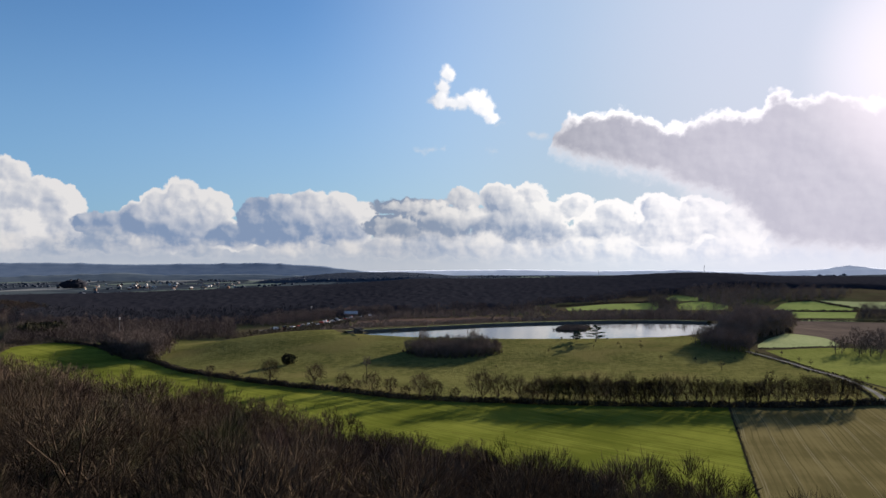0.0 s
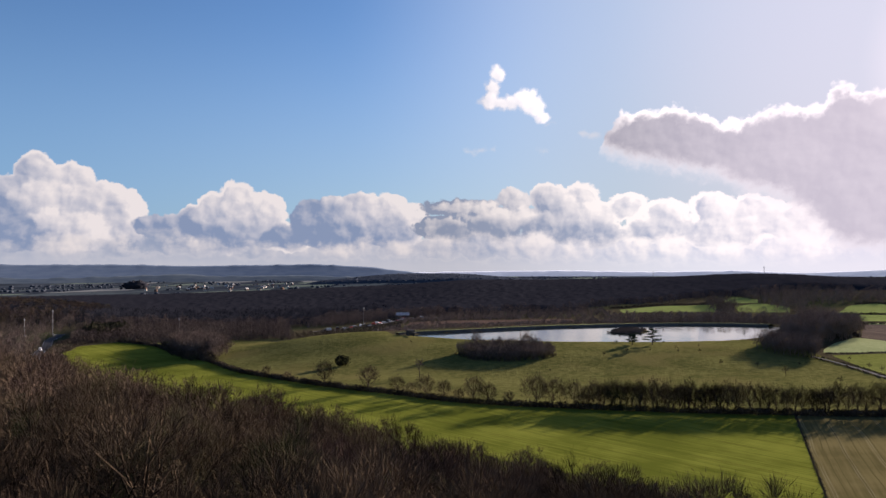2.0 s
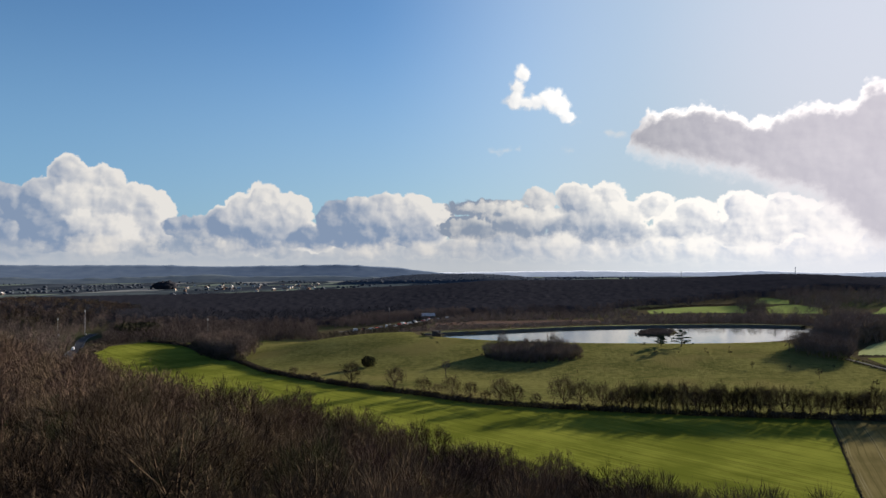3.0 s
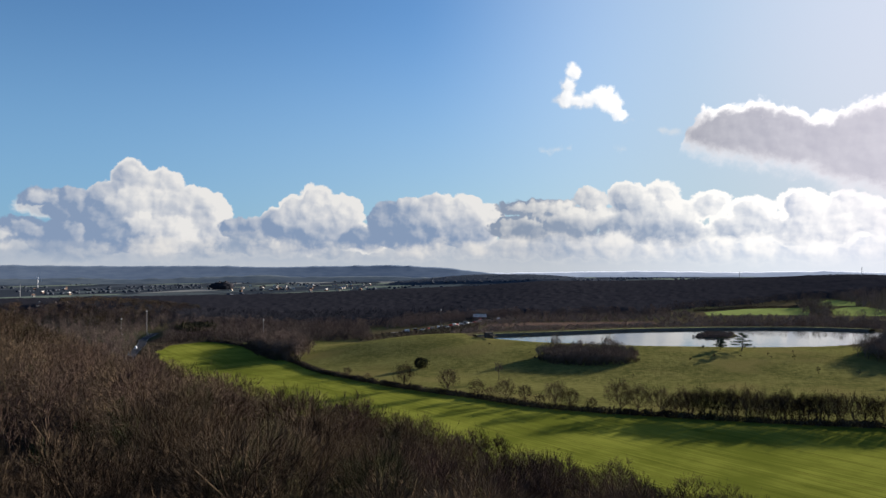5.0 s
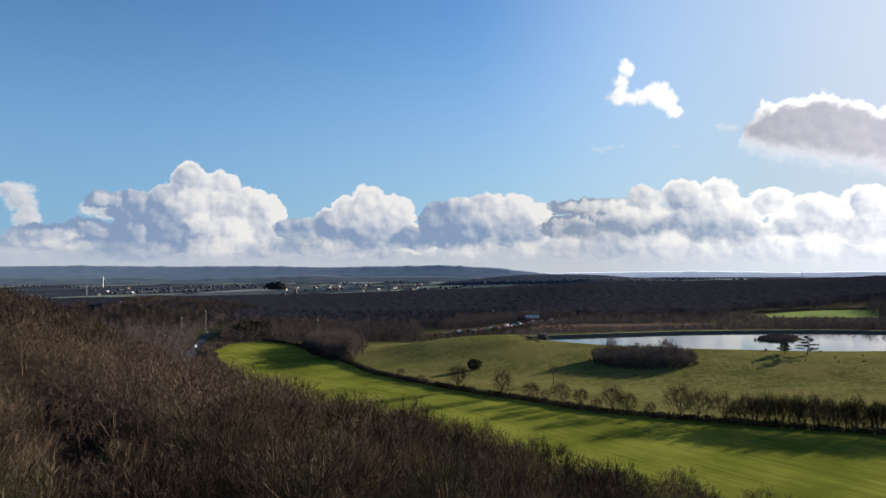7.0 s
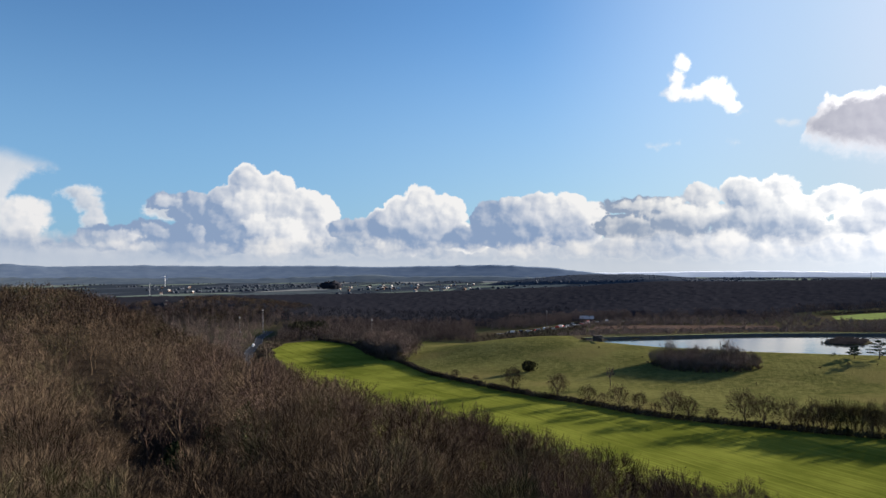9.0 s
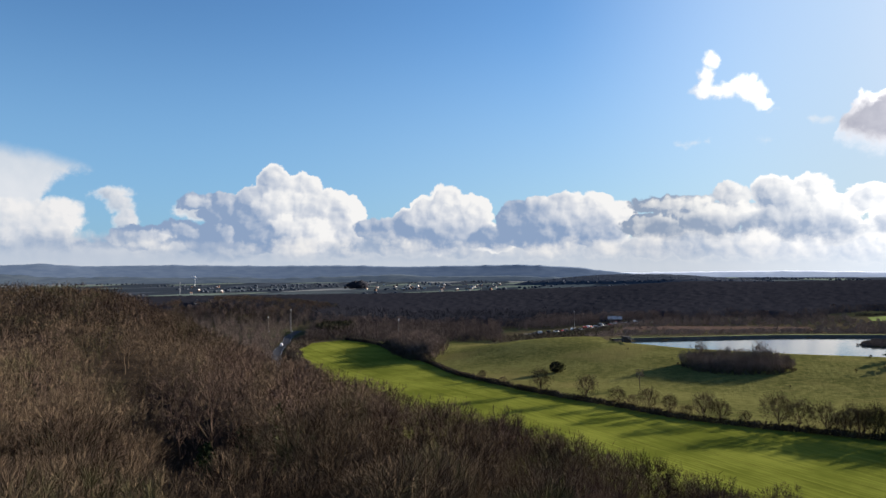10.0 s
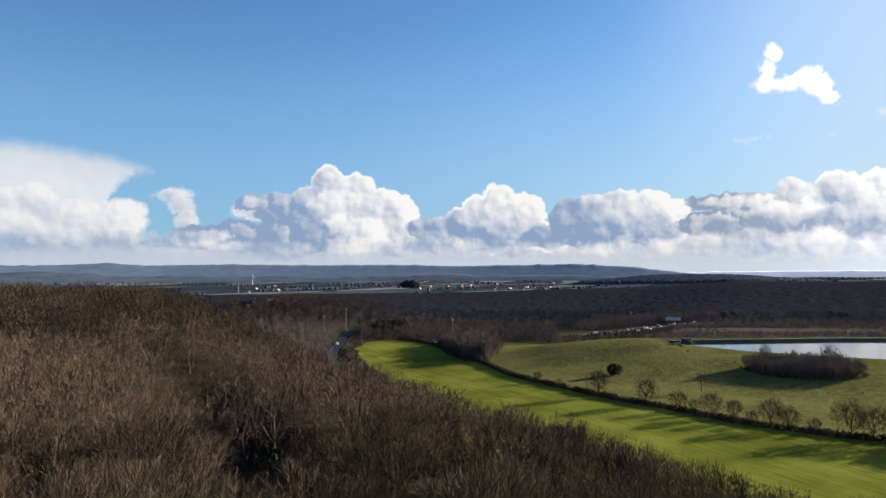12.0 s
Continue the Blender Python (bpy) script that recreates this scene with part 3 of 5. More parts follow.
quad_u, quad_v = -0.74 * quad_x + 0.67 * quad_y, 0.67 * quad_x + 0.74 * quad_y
# beyond 1800 m the haze-tinted plain colours, below the wood leaf litter
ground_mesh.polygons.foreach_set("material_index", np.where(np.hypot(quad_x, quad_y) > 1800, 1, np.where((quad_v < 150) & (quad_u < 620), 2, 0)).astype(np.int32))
ground = tagged(new("ground", ground_mesh), "rolling open country of rough grass and woodland floor", "ground", kind="structure")

HEDGE = [(-352, 640), (-317, 622), (-252, 546), (-192, 475), (-158, 428), (-126, 394), (-97, 366), (-74, 348), (-48, 333), (-22, 317), (4, 309), (28, 305), (52, 301), (75, 298), (98, 297), (119, 296), (145, 296), (170, 299), (215, 305)]
WOOD_EDGE = [(-370, 600), (-351, 546), (-304, 482), (-256, 424), (-225, 385), (-178, 324), (-144, 272), (-104, 222), (-60, 178), (-22, 150), (12, 148), (32, 144), (52, 134), (62, 128)]
field = tagged(sheet("crop_field", HEDGE[:16], WOOD_EDGE, CROP, 140, 40), "bright green field of young winter cereal with tramlines", "field", kind="structure")
SHORE = [(-300, 700), (-215, 640), (-150, 600), (-92, 575), (-76, 541), (-53, 532), (-27, 521), (6, 515), (39, 509), (72, 509), (113, 510), (143, 516), (172, 527), (196, 520), (205, 470)]
meadow = tagged(sheet("meadow", HEDGE[1:], SHORE, MEADOW, 140, 50, 0.05), "olive rough pasture with tussocks sloping up to the lake", "meadow", kind="structure")

STUBBLE_FAR = [(119.4, 295), (145, 293), (170, 296), (215, 302), (300, 318)]
STUBBLE_NEAR = [(62.5, 127.8), (115, 150), (150, 130), (200, 110), (270, 90)]
tagged(sheet("stubble_field", STUBBLE_FAR, STUBBLE_NEAR, STUBBLE, 60, 50), "tan stubble field crossed by pale wheel tracks", "field", kind="structure")
tagged(sheet("lane_field", [(213, 468), (238, 480), (277, 497), (330, 505), (420, 520)], [(216, 330), (240, 325), (290, 325), (360, 330), (450, 350)], PASTURE_DULL, 60, 40), "dull green pasture beside the farm lane", "field", kind="structure")
tagged(sheet("pale_field", [(219, 492), (254, 541), (285, 570), (297, 560), (292, 522)], [(212, 477), (227, 482), (245, 489), (262, 497), (282, 506)], PALE, 30, 16, 0.09), "small pale washed-out pasture", "field", kind="structure")
tagged(sheet("ploughed_field", [(384, 767), (422, 758), (465, 741), (560, 715)], [(284, 574), (297, 533), (330, 518), (440, 530)], PLOUGH, 40, 30), "brown ploughed field", "field", kind="structure")
tagged(sheet("stubble_strip", [(396, 786), (425, 776), (448, 768)], [(390, 770), (420, 763), (442, 757)], PALE, 20, 4, 0.12), "pale stubble strip along a far hedge", "field", kind="structure")
tagged(sheet("upper_pasture", [(436, 925), (490, 994), (520, 1001), (522, 945), (524, 900)], [(415, 898), (440, 893), (463, 889), (485, 884), (507, 878)], PASTURE, 24, 16, 0.25), "sunlit light green pasture on the far slope", "field", kind="structure")
tagged(sheet("lower_pasture", [(414, 880), (457, 871), (503, 858)], [(397, 806), (426, 801), (462, 793)], PASTURE, 24, 12, 0.25), "sunlit light green pasture below a hedge", "field", kind="structure")
tagged(sheet("brow_pasture", [(535, 1010), (570, 985), (640, 960)], [(530, 905), (560, 890), (610, 870)], PALE, 20, 12, 0.25), "hazy pale pasture on the far slope", "field", kind="structure")
tagged(sheet("lakeside_pasture", [(168, 972), (241, 1020), (302, 1030), (322, 1053)], [(165, 930), (205, 934), (245, 936), (284, 934)], PASTURE, 24, 14, 0.25), "light green pasture beyond the lake", "field", kind="structure")
tagged(sheet("hillside_pasture", [(340, 1085), (373, 1125), (392, 1087)], [(330, 1046), (352, 1045), (376, 1042)], PASTURE, 16, 10, 0.25), "light green pasture in a gap of the woods", "field", kind="structure")
tagged(sheet("hollow_pasture", [(330, 1000), (375, 1032), (395, 980)], [(312, 930), (338, 921), (370, 918)], PASTURE, 16, 12, 0.25), "light green pasture striped by tree shadows", "field", kind="structure")
LANE = [(198, 462), (201, 456), (206, 440), (209, 426), (210, 402), (211, 379), (208, 359), (204, 340), (200, 326), (195, 314), (188, 302)]
tagged(ribbon("lane", LANE, 2.4, TRACK, 80, 0.16), "wet pale farm lane shining in the sun", "lane", kind="structure")
ROAD = [(-440, 690), (-420, 640), (-394, 596), (-365, 540), (-335, 492), (-302, 449), (-283, 426), (-258, 394), (-230, 360)]
tagged(ribbon("road", ROAD, 8.0, TARMAC, 90, 0.25), "grey two-lane asphalt road bending past the field", "road", kind="structure")


def beside(line, off):
    p = along(line, 60)
    d = np.gradient(p, axis=0)
    d /= np.hypot(d[:, 0], d[:, 1])[:, None]
    return [tuple(q) for q in p + np.stack([-d[:, 1], d[:, 0]], -1) * off]


for off in (-3.5, 3.5):
    tagged(ribbon("road_edge_line", beside(ROAD, off), 0.12, METAL, 90, 0.28), "white edge line painted on the asphalt", "road marking", kind="structure")
# ---------------------------------------------------------------- the reservoir
def rounded_ring(ring, n):
    p = along(ring + [ring[0]], n + 1)[:-1]
    return p


shore_ring = rounded_ring(LAKE, 120)
cx, cy = shore_ring[:, 0].mean(), shore_ring[:, 1].mean()
lake_rows = [np.stack([cx + (shore_ring[:, 0] - cx) * f, cy + (shore_ring[:, 1] - cy) * f, np.full(120, WATER_LEVEL)], -1) for f in (0.004, 0.35, 0.7, 1.0)]
lake_mesh = mesh("lake", np.concatenate(lake_rows), grid_faces(4, 120, True), WATER)
if lake_mesh.polygons[0].normal.z < 0:
    lake_mesh.flip_normals()
tagged(new("lake_water", lake_mesh), "calm reservoir reflecting the bright clouded sky", "lake", kind="structure")


def bank(name, a, b, low, high, out_low, out_high, mat, label):
    """A sloping strip round part of the shore, from one offset and level to another."""
    p = shore_ring[a:b]
    away = p - np.array([cx, cy])
    away /= np.hypot(away[:, 0], away[:, 1])[:, None]
    rows = [np.c_[p + away * o, np.full(len(p), z)] for o, z in ((out_low, low), (out_high, high))]
    me = mesh(name, np.concatenate(rows), grid_faces(2, len(p)), mat)
    if me.polygons[0].normal.z < 0:
        me.flip_normals()
    return tagged(new(name, me), label, "bank", kind="structure")


# ---------------------------------------------------------------- bare trees, built once as arrays of corners and faces
def unit(v):
    return v / np.maximum(np.linalg.norm(v, axis=-1, keepdims=True), 1e-9)


def tubes(starts, ends, r0, r1, sides=4, bend=0.0, rng=None):
    """Tapered limbs from starts to ends, two lengths each, as quads."""
    starts, ends = np.atleast_2d(starts), np.atleast_2d(ends)
    n = len(starts)
    mid = (starts + ends) / 2
    if bend:
        mid = mid + rng.normal(0, bend, (n, 3)) * np.linalg.norm(ends - starts, axis=1)[:, None]
    d = unit(ends - starts)
    a = unit(np.cross(d, np.where(np.abs(d[:, 2:3]) > 0.9, [[1.0, 0, 0]], [[0, 0, 1.0]])))
    b = np.cross(d, a)
    ang = np.arange(sides) * 2 * np.pi / sides
    ring = a[:, None] * np.cos(ang)[None, :, None] + b[:, None] * np.sin(ang)[None, :, None]
    r0, r1 = np.broadcast_to(r0, n)[:, None, None], np.broadcast_to(r1, n)[:, None, None]
    v = np.stack([starts[:, None] + ring * r0, mid[:, None] + ring * (r0 + r1) / 2, ends[:, None] + ring * r1], 1).reshape(-1, 3)
    i, k, j = np.meshgrid(np.arange(n), np.arange(2), np.arange(sides), indexing="ij")
    o = i * 3 * sides + k * sides
    f = np.stack([o + j, o + (j + 1) % sides, o + sides + (j + 1) % sides, o + sides + j], -1).reshape(-1, 4)
    return v, f


def blades(starts, ends, wide, rng):
    """Twigs as slim three-cornered slivers, each turned its own way."""
    d = unit(ends - starts)
    side = unit(np.cross(d, rng.normal(0, 1, starts.shape))) * (np.asarray(wide) / 2).reshape(-1, 1)
    v = np.stack([starts - side, starts + side, ends], 1).reshape(-1, 3)
    return v, np.arange(len(v)).reshape(-1, 3)


def joined(*pieces):
    """One set of triangles from several sets of triangles or quads."""
    vs, fs, o = [], [], 0
    for v, f in pieces:
        if f.shape[1] == 4:
            f = np.concatenate([f[:, [0, 1, 2]], f[:, [0, 2, 3]]])
        vs.append(v), fs.append(f + o)
        o += len(v)
    return np.concatenate(vs), np.concatenate(fs)


def bare_tree(seed, tall, wide, limbs, branches, twigs, twig_long, twig_wide, fork=0.3, low=0.3, sides=4):
    """A leafless broadleaf: a trunk that forks into limbs, branches and a domed haze of twigs. Returns the trunk and the crown."""
    rng = np.random.default_rng(seed)
    lean = rng.normal(0, 0.03, 2) * tall
    neck = np.array([lean[0], lean[1], tall * fork])
    trunk = joined(tubes([[0, 0, -0.6]], [neck], tall * 0.022, tall * 0.015, 7, 0.03, rng), tubes([neck], [neck + [lean[0], lean[1], tall * 0.3]], tall * 0.015, tall * 0.007, 6, 0.05, rng))
    heart = np.array([lean[0], lean[1], tall * (low + 1) / 2])
    half = np.array([wide / 2, wide / 2, tall * (1 - low) / 2])
    # limb ends lie spread over the dome, a few bulges making it uneven
    k = np.arange(limbs) + 0.5
    up, ang = 1 - 1.35 * k / limbs, k * 2.4 + rng.uniform(0, 6.3)
    flat = np.sqrt(np.maximum(1 - up**2, 0))
    b = heart + np.c_[np.cos(ang) * flat, np.sin(ang) * flat, up] * half * rng.uniform(0.6, 0.9, (limbs, 1))
    a = neck + np.c_[np.zeros((limbs, 2)), rng.uniform(-0.05, 0.25, limbs) * tall]
    pieces = [tubes(a, b, tall * 0.009, tall * 0.003, sides, 0.07, rng)]
    f = rng.uniform(0.45, 1.0, (limbs, branches, 1))
    c = (a[:, None] * (1 - f) + b[:, None] * f).reshape(-1, 3)
    way = unit(unit(c - heart + [0, 0, 0.25 * tall]) * 0.8 + rng.normal(0, 0.5, c.shape))
    d = c + way * (tall * rng.uniform(0.08, 0.19, len(c)))[:, None]
    pieces.append(blades(c, d, np.full(len(c), min(tall * 0.008, twig_wide * 1.6)), rng))
    g = rng.uniform(0.0, 1.05, (len(c), twigs, 1))
    e = (c[:, None] * (1 - g) + d[:, None] * g).reshape(-1, 3)
    out = unit(unit(e - heart + [0, 0, 0.2 * tall]) * 0.75 + rng.normal(0, 0.6, e.shape) + [0, 0, 0.15])
    tip = e + out * (twig_long * rng.uniform(0.5, 1.2, len(e)))[:, None]
    pieces.append(blades(e, tip, np.full(len(e), twig_wide), rng))
    return trunk, joined(*pieces)


def brush(seed, tall, wide, n, twig_wide):
    """A thicket: stems from the ground that fan into twigs."""
    rng = np.random.default_rng(seed)
    a = np.c_[rng.normal(0, wide * 0.22, (n, 2)), rng.uniform(-0.2, 0.55, n) * tall]
    b = a + np.c_[rng.normal(0, wide * 0.16, (n, 2)), rng.uniform(0.2, 0.6, n) * tall]
    return blades(a, b, rng.uniform(0.6, 1.3, n) * twig_wide, rng)


def besom(seed, tall, wide, n, long, thick, low=0.15):
    """A crown seen from some way off: slim sprays that stand out all over an uneven dome."""
    rng = np.random.default_rng(seed)
    w = unit(rng.normal(0, 1, (n, 3)) + [0, 0, 0.35]) * rng.uniform(0.55, 0.92, (n, 1))
    bulge = 1 + 0.22 * np.sin(3 * np.arctan2(w[:, 1], w[:, 0]) + seed) + 0.12 * np.sin(5 * np.arctan2(w[:, 1], w[:, 0]) - seed)
    heart = np.array([0, 0, tall * (low + 1) / 2])
    a = heart + w * [wide / 2, wide / 2, tall * (1 - low) / 2] * bulge[:, None]
    way = unit(unit(a - heart) * 0.7 + rng.normal(0, 0.35, (n, 3)) + [0, 0, 0.28])
    return blades(a, a + way * (long * rng.uniform(0.5, 1.2, n))[:, None], thick * rng.uniform(0.7, 1.3, n), rng)


def sprays(seed, tall, wide, heads, n, long, thick, low=0.15):
    """A crown of many rounded heads, each a fan of fine upswept twigs."""
    rng = np.random.default_rng(seed)
    k = np.arange(heads) + 0.5
    up, ang = 1 - 1.25 * k / heads, k * 2.4 + rng.uniform(0, 6.3)
    flat = np.sqrt(np.maximum(1 - up**2, 0))
    out = np.c_[np.cos(ang) * flat, np.sin(ang) * flat, up] + rng.normal(0, 0.08, (heads, 3))
    half = np.array([wide / 2, wide / 2, tall * (1 - low) / 2])
    heart = np.array([0, 0, tall * (low + 1) / 2])
    c = np.repeat(heart + out * half * rng.uniform(0.55, 0.82, (heads, 1)), n, 0)
    way = unit(np.repeat(unit(out * half), n, 0) * 0.5 + rng.normal(0, 0.36, (heads * n, 3)) + [0, 0, 0.5])
    a = c + way * (wide * 0.15 * rng.uniform(0, 1, (heads * n, 1)))
    return blades(a, a + way * (long * rng.uniform(0.5, 1.2, (heads * n, 1))), thick * rng.uniform(0.7, 1.3, heads * n), rng)


def dome(seed, tall, wide):
    """A crown seen from very far off: one lumpy rounded cap."""
    rng = np.random.default_rng(seed)
    rows = [np.c_[np.cos(a) * r, np.sin(a) * r, np.full(9, z)] for z, r, a in ((0.0, 0.75, np.arange(9) * 0.698), (0.45, 1.0, np.arange(9) * 0.698 + 0.3), (0.8, 0.72, np.arange(9) * 0.698), (1.0, 0.22, np.arange(9) * 0.698 + 0.3))]
    v = np.concatenate(rows) * (1 + rng.normal(0, 0.1, (36, 1))) * [wide / 2, wide / 2, tall]
    f = grid_faces(4, 9, True)[:, ::-1]
    v = np.r_[v, [[0, 0, tall * 1.03]]]
    cap = np.c_[27 + (np.arange(9) + 1) % 9, 27 + np.arange(9), np.full(9, 36)][:, [1, 0, 2]]
    return v, np.concatenate([f[:, [0, 1, 2]], f[:, [0, 2, 3]], cap])


def domed(tree, *crown):
    """A tree whose crown is closed by a fine haze of outer twigs."""
    return tree[0], joined(tree[1], besom(*crown))


def tufts(seed, tall, wide, n, size, low=0.15):
    """A crown seen from far off, as loose flakes in an uneven dome."""
    rng = np.random.default_rng(seed)
    w = unit(rng.normal(0, 1, (n, 3))) * rng.uniform(0.55, 1.0, (n, 1))
    lumps = 1 + 0.25 * np.sin(3 * np.arctan2(w[:, 1], w[:, 0]) + seed)
    c = np.c_[w[:, :2] * wide / 2 * lumps[:, None], tall * (low + (1 - low) * (0.5 + 0.5 * w[:, 2]))]
    a, b = unit(rng.normal(0, 1, (n, 3))), unit(rng.normal(0, 1, (n, 3)) + [0, 0, 0.9])
    s = size * rng.uniform(0.6, 1.3, (n, 1))
    v = np.stack([c - a * s * 0.5, c + a * s * 0.5, c + b * s * 1.1], 1).reshape(-1, 3)
    return v, np.arange(len(v)).reshape(-1, 3)


def strewn(kinds, x, y, size, turn, which, sink=0.0):
    """Many copies of a few shapes, set on the land, as one set of triangles."""
    z = height(x, y) - sink
    vs, fs, o = [], [], 0
    for k, (v, f) in enumerate(kinds):
        m = np.where(which == k)[0]
        if not len(m):
            continue
        c, s = np.cos(turn[m])[:, None], np.sin(turn[m])[:, None]
        p = np.stack([v[None, :, 0] * c - v[None, :, 1] * s, v[None, :, 0] * s + v[None, :, 1] * c, np.broadcast_to(v[None, :, 2], (len(m), len(v)))], -1)
        p = p * size[m][:, None, None] + np.stack([x[m], y[m], z[m]], -1)[:, None]
        vs.append(p.reshape(-1, 3))
        fs.append((f[None] + (np.arange(len(m)) * len(v))[:, None, None] + o).reshape(-1, 3))
        o += len(m) * len(v)
    return np.concatenate(vs), np.concatenate(fs)


def scatter(rng, inside, x0, x1, y0, y1, gap):
    """Places on a jittered grid for which inside() holds."""
    gx, gy = np.meshgrid(np.arange(x0, x1, gap), np.arange(y0, y1, gap))
    x, y = gx.ravel() + rng.uniform(-0.45, 0.45, gx.size) * gap, gy.ravel() + rng.uniform(-0.45, 0.45, gx.size) * gap
    keep = inside(x, y)
    return x[keep], y[keep]


def stuff(name, kinds, x, y, size, mat, label, category, rng, sink=0.0):
    size = np.broadcast_to(size, x.shape) if np.ndim(size) == 0 else size
    v, f = strewn(kinds, x, y, size, rng.uniform(0, 6.28, len(x)), rng.integers(0, len(kinds), len(x)), sink)
    return tagged(new(name, mesh(name, v, f, mat)), label, category, kind="stuff")


def tree_kind(trunk, crown, wood=BARK, twig=TWIGS):
    return mesh("trunk", *trunk, wood), mesh("crown", *crown, twig)


def plant(name, kind, x, y, size, turn, label, category="tree", group="", sink=0.0, squash=1.0):
    t = tagged(new(name), label, category, group)
    t.matrix_world = Matrix.LocRotScale((x, y, ground_at(x, y) - sink), Euler((0, 0, turn)), (size, size, size * squash))
    part("trunk", kind[0], t)
    part("crown", kind[1], t)
    return t


# ---------------------------------------------------------------- the wood on the hill below the camera
def wood_reach(u):
    return np.interp(u, [-200, 34, 50, 66, 88, 103, 118, 128, 140, 300, 360, 400, 450, 500, 560, 640, 760], [150, 150, 140, 134, 145, 150, 140, 114, 108, 98, 84, 76, 70, 72, 76, 60, 40])


def in_wood(x, y, open_floor=5.5):
    u, v = -0.74 * x + 0.67 * y, 0.67 * x + 0.74 * y
    gully = np.min([np.hypot(x + 58 + 60 * f, y - 69 - 55 * f) + 3.0 * f for f in np.linspace(0, 1, 14)], axis=0)
    return (gully > open_floor) & (v < wood_reach(u)) & (u > -120) & (u < 760) & (v > -140) & in_view(x, y)


def in_view(x, y, spare=5):
    a = np.degrees(np.arctan2(x, y))
    return (a > -62 - spare) & (a < 36 + spare)


rng = np.random.default_rng(11)
def wood_tree(s, tall, wide):
    """A tree of the hillside wood: bare limbs, and fine upswept sprays of twigs all over them."""
    trunk, limbs = bare_tree(s, tall, wide, 12, 6, 5, 0.70, 0.034, fork=0.22, sides=3)
    return trunk, joined(limbs, sprays(s + 300, tall, wide, 36, 80, 0.95, 0.035, 0.2), besom(s + 400, tall, wide, 750, 0.8, 0.035, 0.2))


NEAR_KINDS = [wood_tree(s, tall, wide) for s, tall, wide in ((1, 12.0, 9.5), (2, 11, 9), (3, 12.5, 9.0), (4, 10.5, 9.5), (5, 11.5, 8.5), (6, 13, 10.5))]
NEAR = [tree_kind(*k) for k in NEAR_KINDS]
nx, ny = scatter(rng, in_wood, -115, 85, 10, 125, 7.0)
close = np.hypot(nx, ny)
pick = (close > 26) & (close < 115)
nx, ny, close = nx[pick], ny[pick], close[pick]
order = np.argsort(close)[:250]
for i in order:
    k = int(rng.integers(0, len(NEAR)))
    plant("bare_tree", NEAR[k], nx[i], ny[i], rng.uniform(0.78, 1.14), rng.uniform(0, 6.28), "leafless grey-brown broadleaf tree in a dense hillside wood", "tree", "trees of the hillside wood")
plant("bare_tree", NEAR[2], 20.9, 58.6, 1.04, 0.8, "leafless grey-brown broadleaf tree standing taller than its neighbours", "tree", "trees of the hillside wood")
cut = close[order].max()

MIDDLE = [joined(*bare_tree(20 + s, 9.6, 7.5, 7, 1, 2, 1.4, 0.08, fork=0.25, sides=3), sprays(26 + s, 11.6, 9.5, 24, 26, 0.95, 0.062, 0.15), besom(36 + s, 11.6, 9.5, 260, 0.9, 0.062, 0.15)) for s in range(6)]
mx, my = scatter(rng, in_wood, -330, 130, 0, 330, 7.6)
r = np.hypot(mx, my)
m = (r > cut) & (r < 215)
stuff("woodland", MIDDLE, mx[m], my[m], rng.uniform(0.78, 1.18, m.sum()), TWIGS, "dense leafless brown woodland covering the hill slope", "woodland", rng)
DISTANT = [joined(brush(40 + s, 8.0, 7.0, 20, 0.16), sprays(50 + s, 9.5, 9.5, 14, 12, 1.1, 0.125, 0.2), besom(56 + s, 9.5, 9.5, 100, 1.1, 0.125, 0.2)) for s in range(5)]
fx, fy = scatter(rng, in_wood, -660, 40, 60, 660, 8.8)
r = np.hypot(fx, fy)
m = r >= 215
stuff("woodland_ridge", DISTANT, fx[m], fy[m], rng.uniform(0.72, 1.25, m.sum()), TWIGS, "leafless woodland along the ridge, golden brown in low sun", "woodland", rng)
# shrubs under the trees close the floor
UNDER = [brush(60 + s, 4.4, 5.0, 46, 0.08) for s in range(4)]
ux, uy = scatter(rng, lambda x, y: in_wood(x, y, 4.0), -130, 110, 12, 190, 5.2)
stuff("undergrowth", UNDER, ux, uy, rng.uniform(0.7, 1.2, len(ux)), TWIGS, "dark tangled undergrowth below the bare trees", "undergrowth", rng)
IVY = [tufts(70 + s, 7.0, 3.4, 420, 0.5, 0.05) for s in range(3)]
ix, iy = scatter(rng, in_wood, -110, 60, 30, 120, 13.0)
m = rng.random(len(ix)) < 0.3
for x, y in zip(ix[m], iy[m]):
    ivy = mesh("ivy", *IVY[int(rng.integers(0, 3))], EVERGREEN)
    t = tagged(new("ivy_tree", ivy), "dark green ivy smothering a bare tree in the wood", "tree", "ivied trees of the wood", kind="stuff")
    t.matrix_world = pose(x, y, ground_at(x, y), 0, 0, rng.uniform(0, 360))

# ---------------------------------------------------------------- hedges and the trees that stand in them
rng = np.random.default_rng(21)
BUSHES = [joined(brush(80 + s, 2.6, 3.2, 70, 0.13), tufts(85 + s, 2.0, 2.8, 30, 0.6, 0.0)) for s in range(4)]


def hedge(name, line, gap, size, label, mat=HEDGE_TWIGS, spread=0.5, kinds=BUSHES):
    n = max(2, int(np.hypot(*np.diff(np.array(line, float), axis=0).T).sum() / gap))
    p = along(line, n) + rng.normal(0, spread, (n, 2))
    return stuff(name, kinds, p[:, 0], p[:, 1], size * rng.uniform(0.6, 1.25, n), mat, label, "hedge", rng, 0.1)


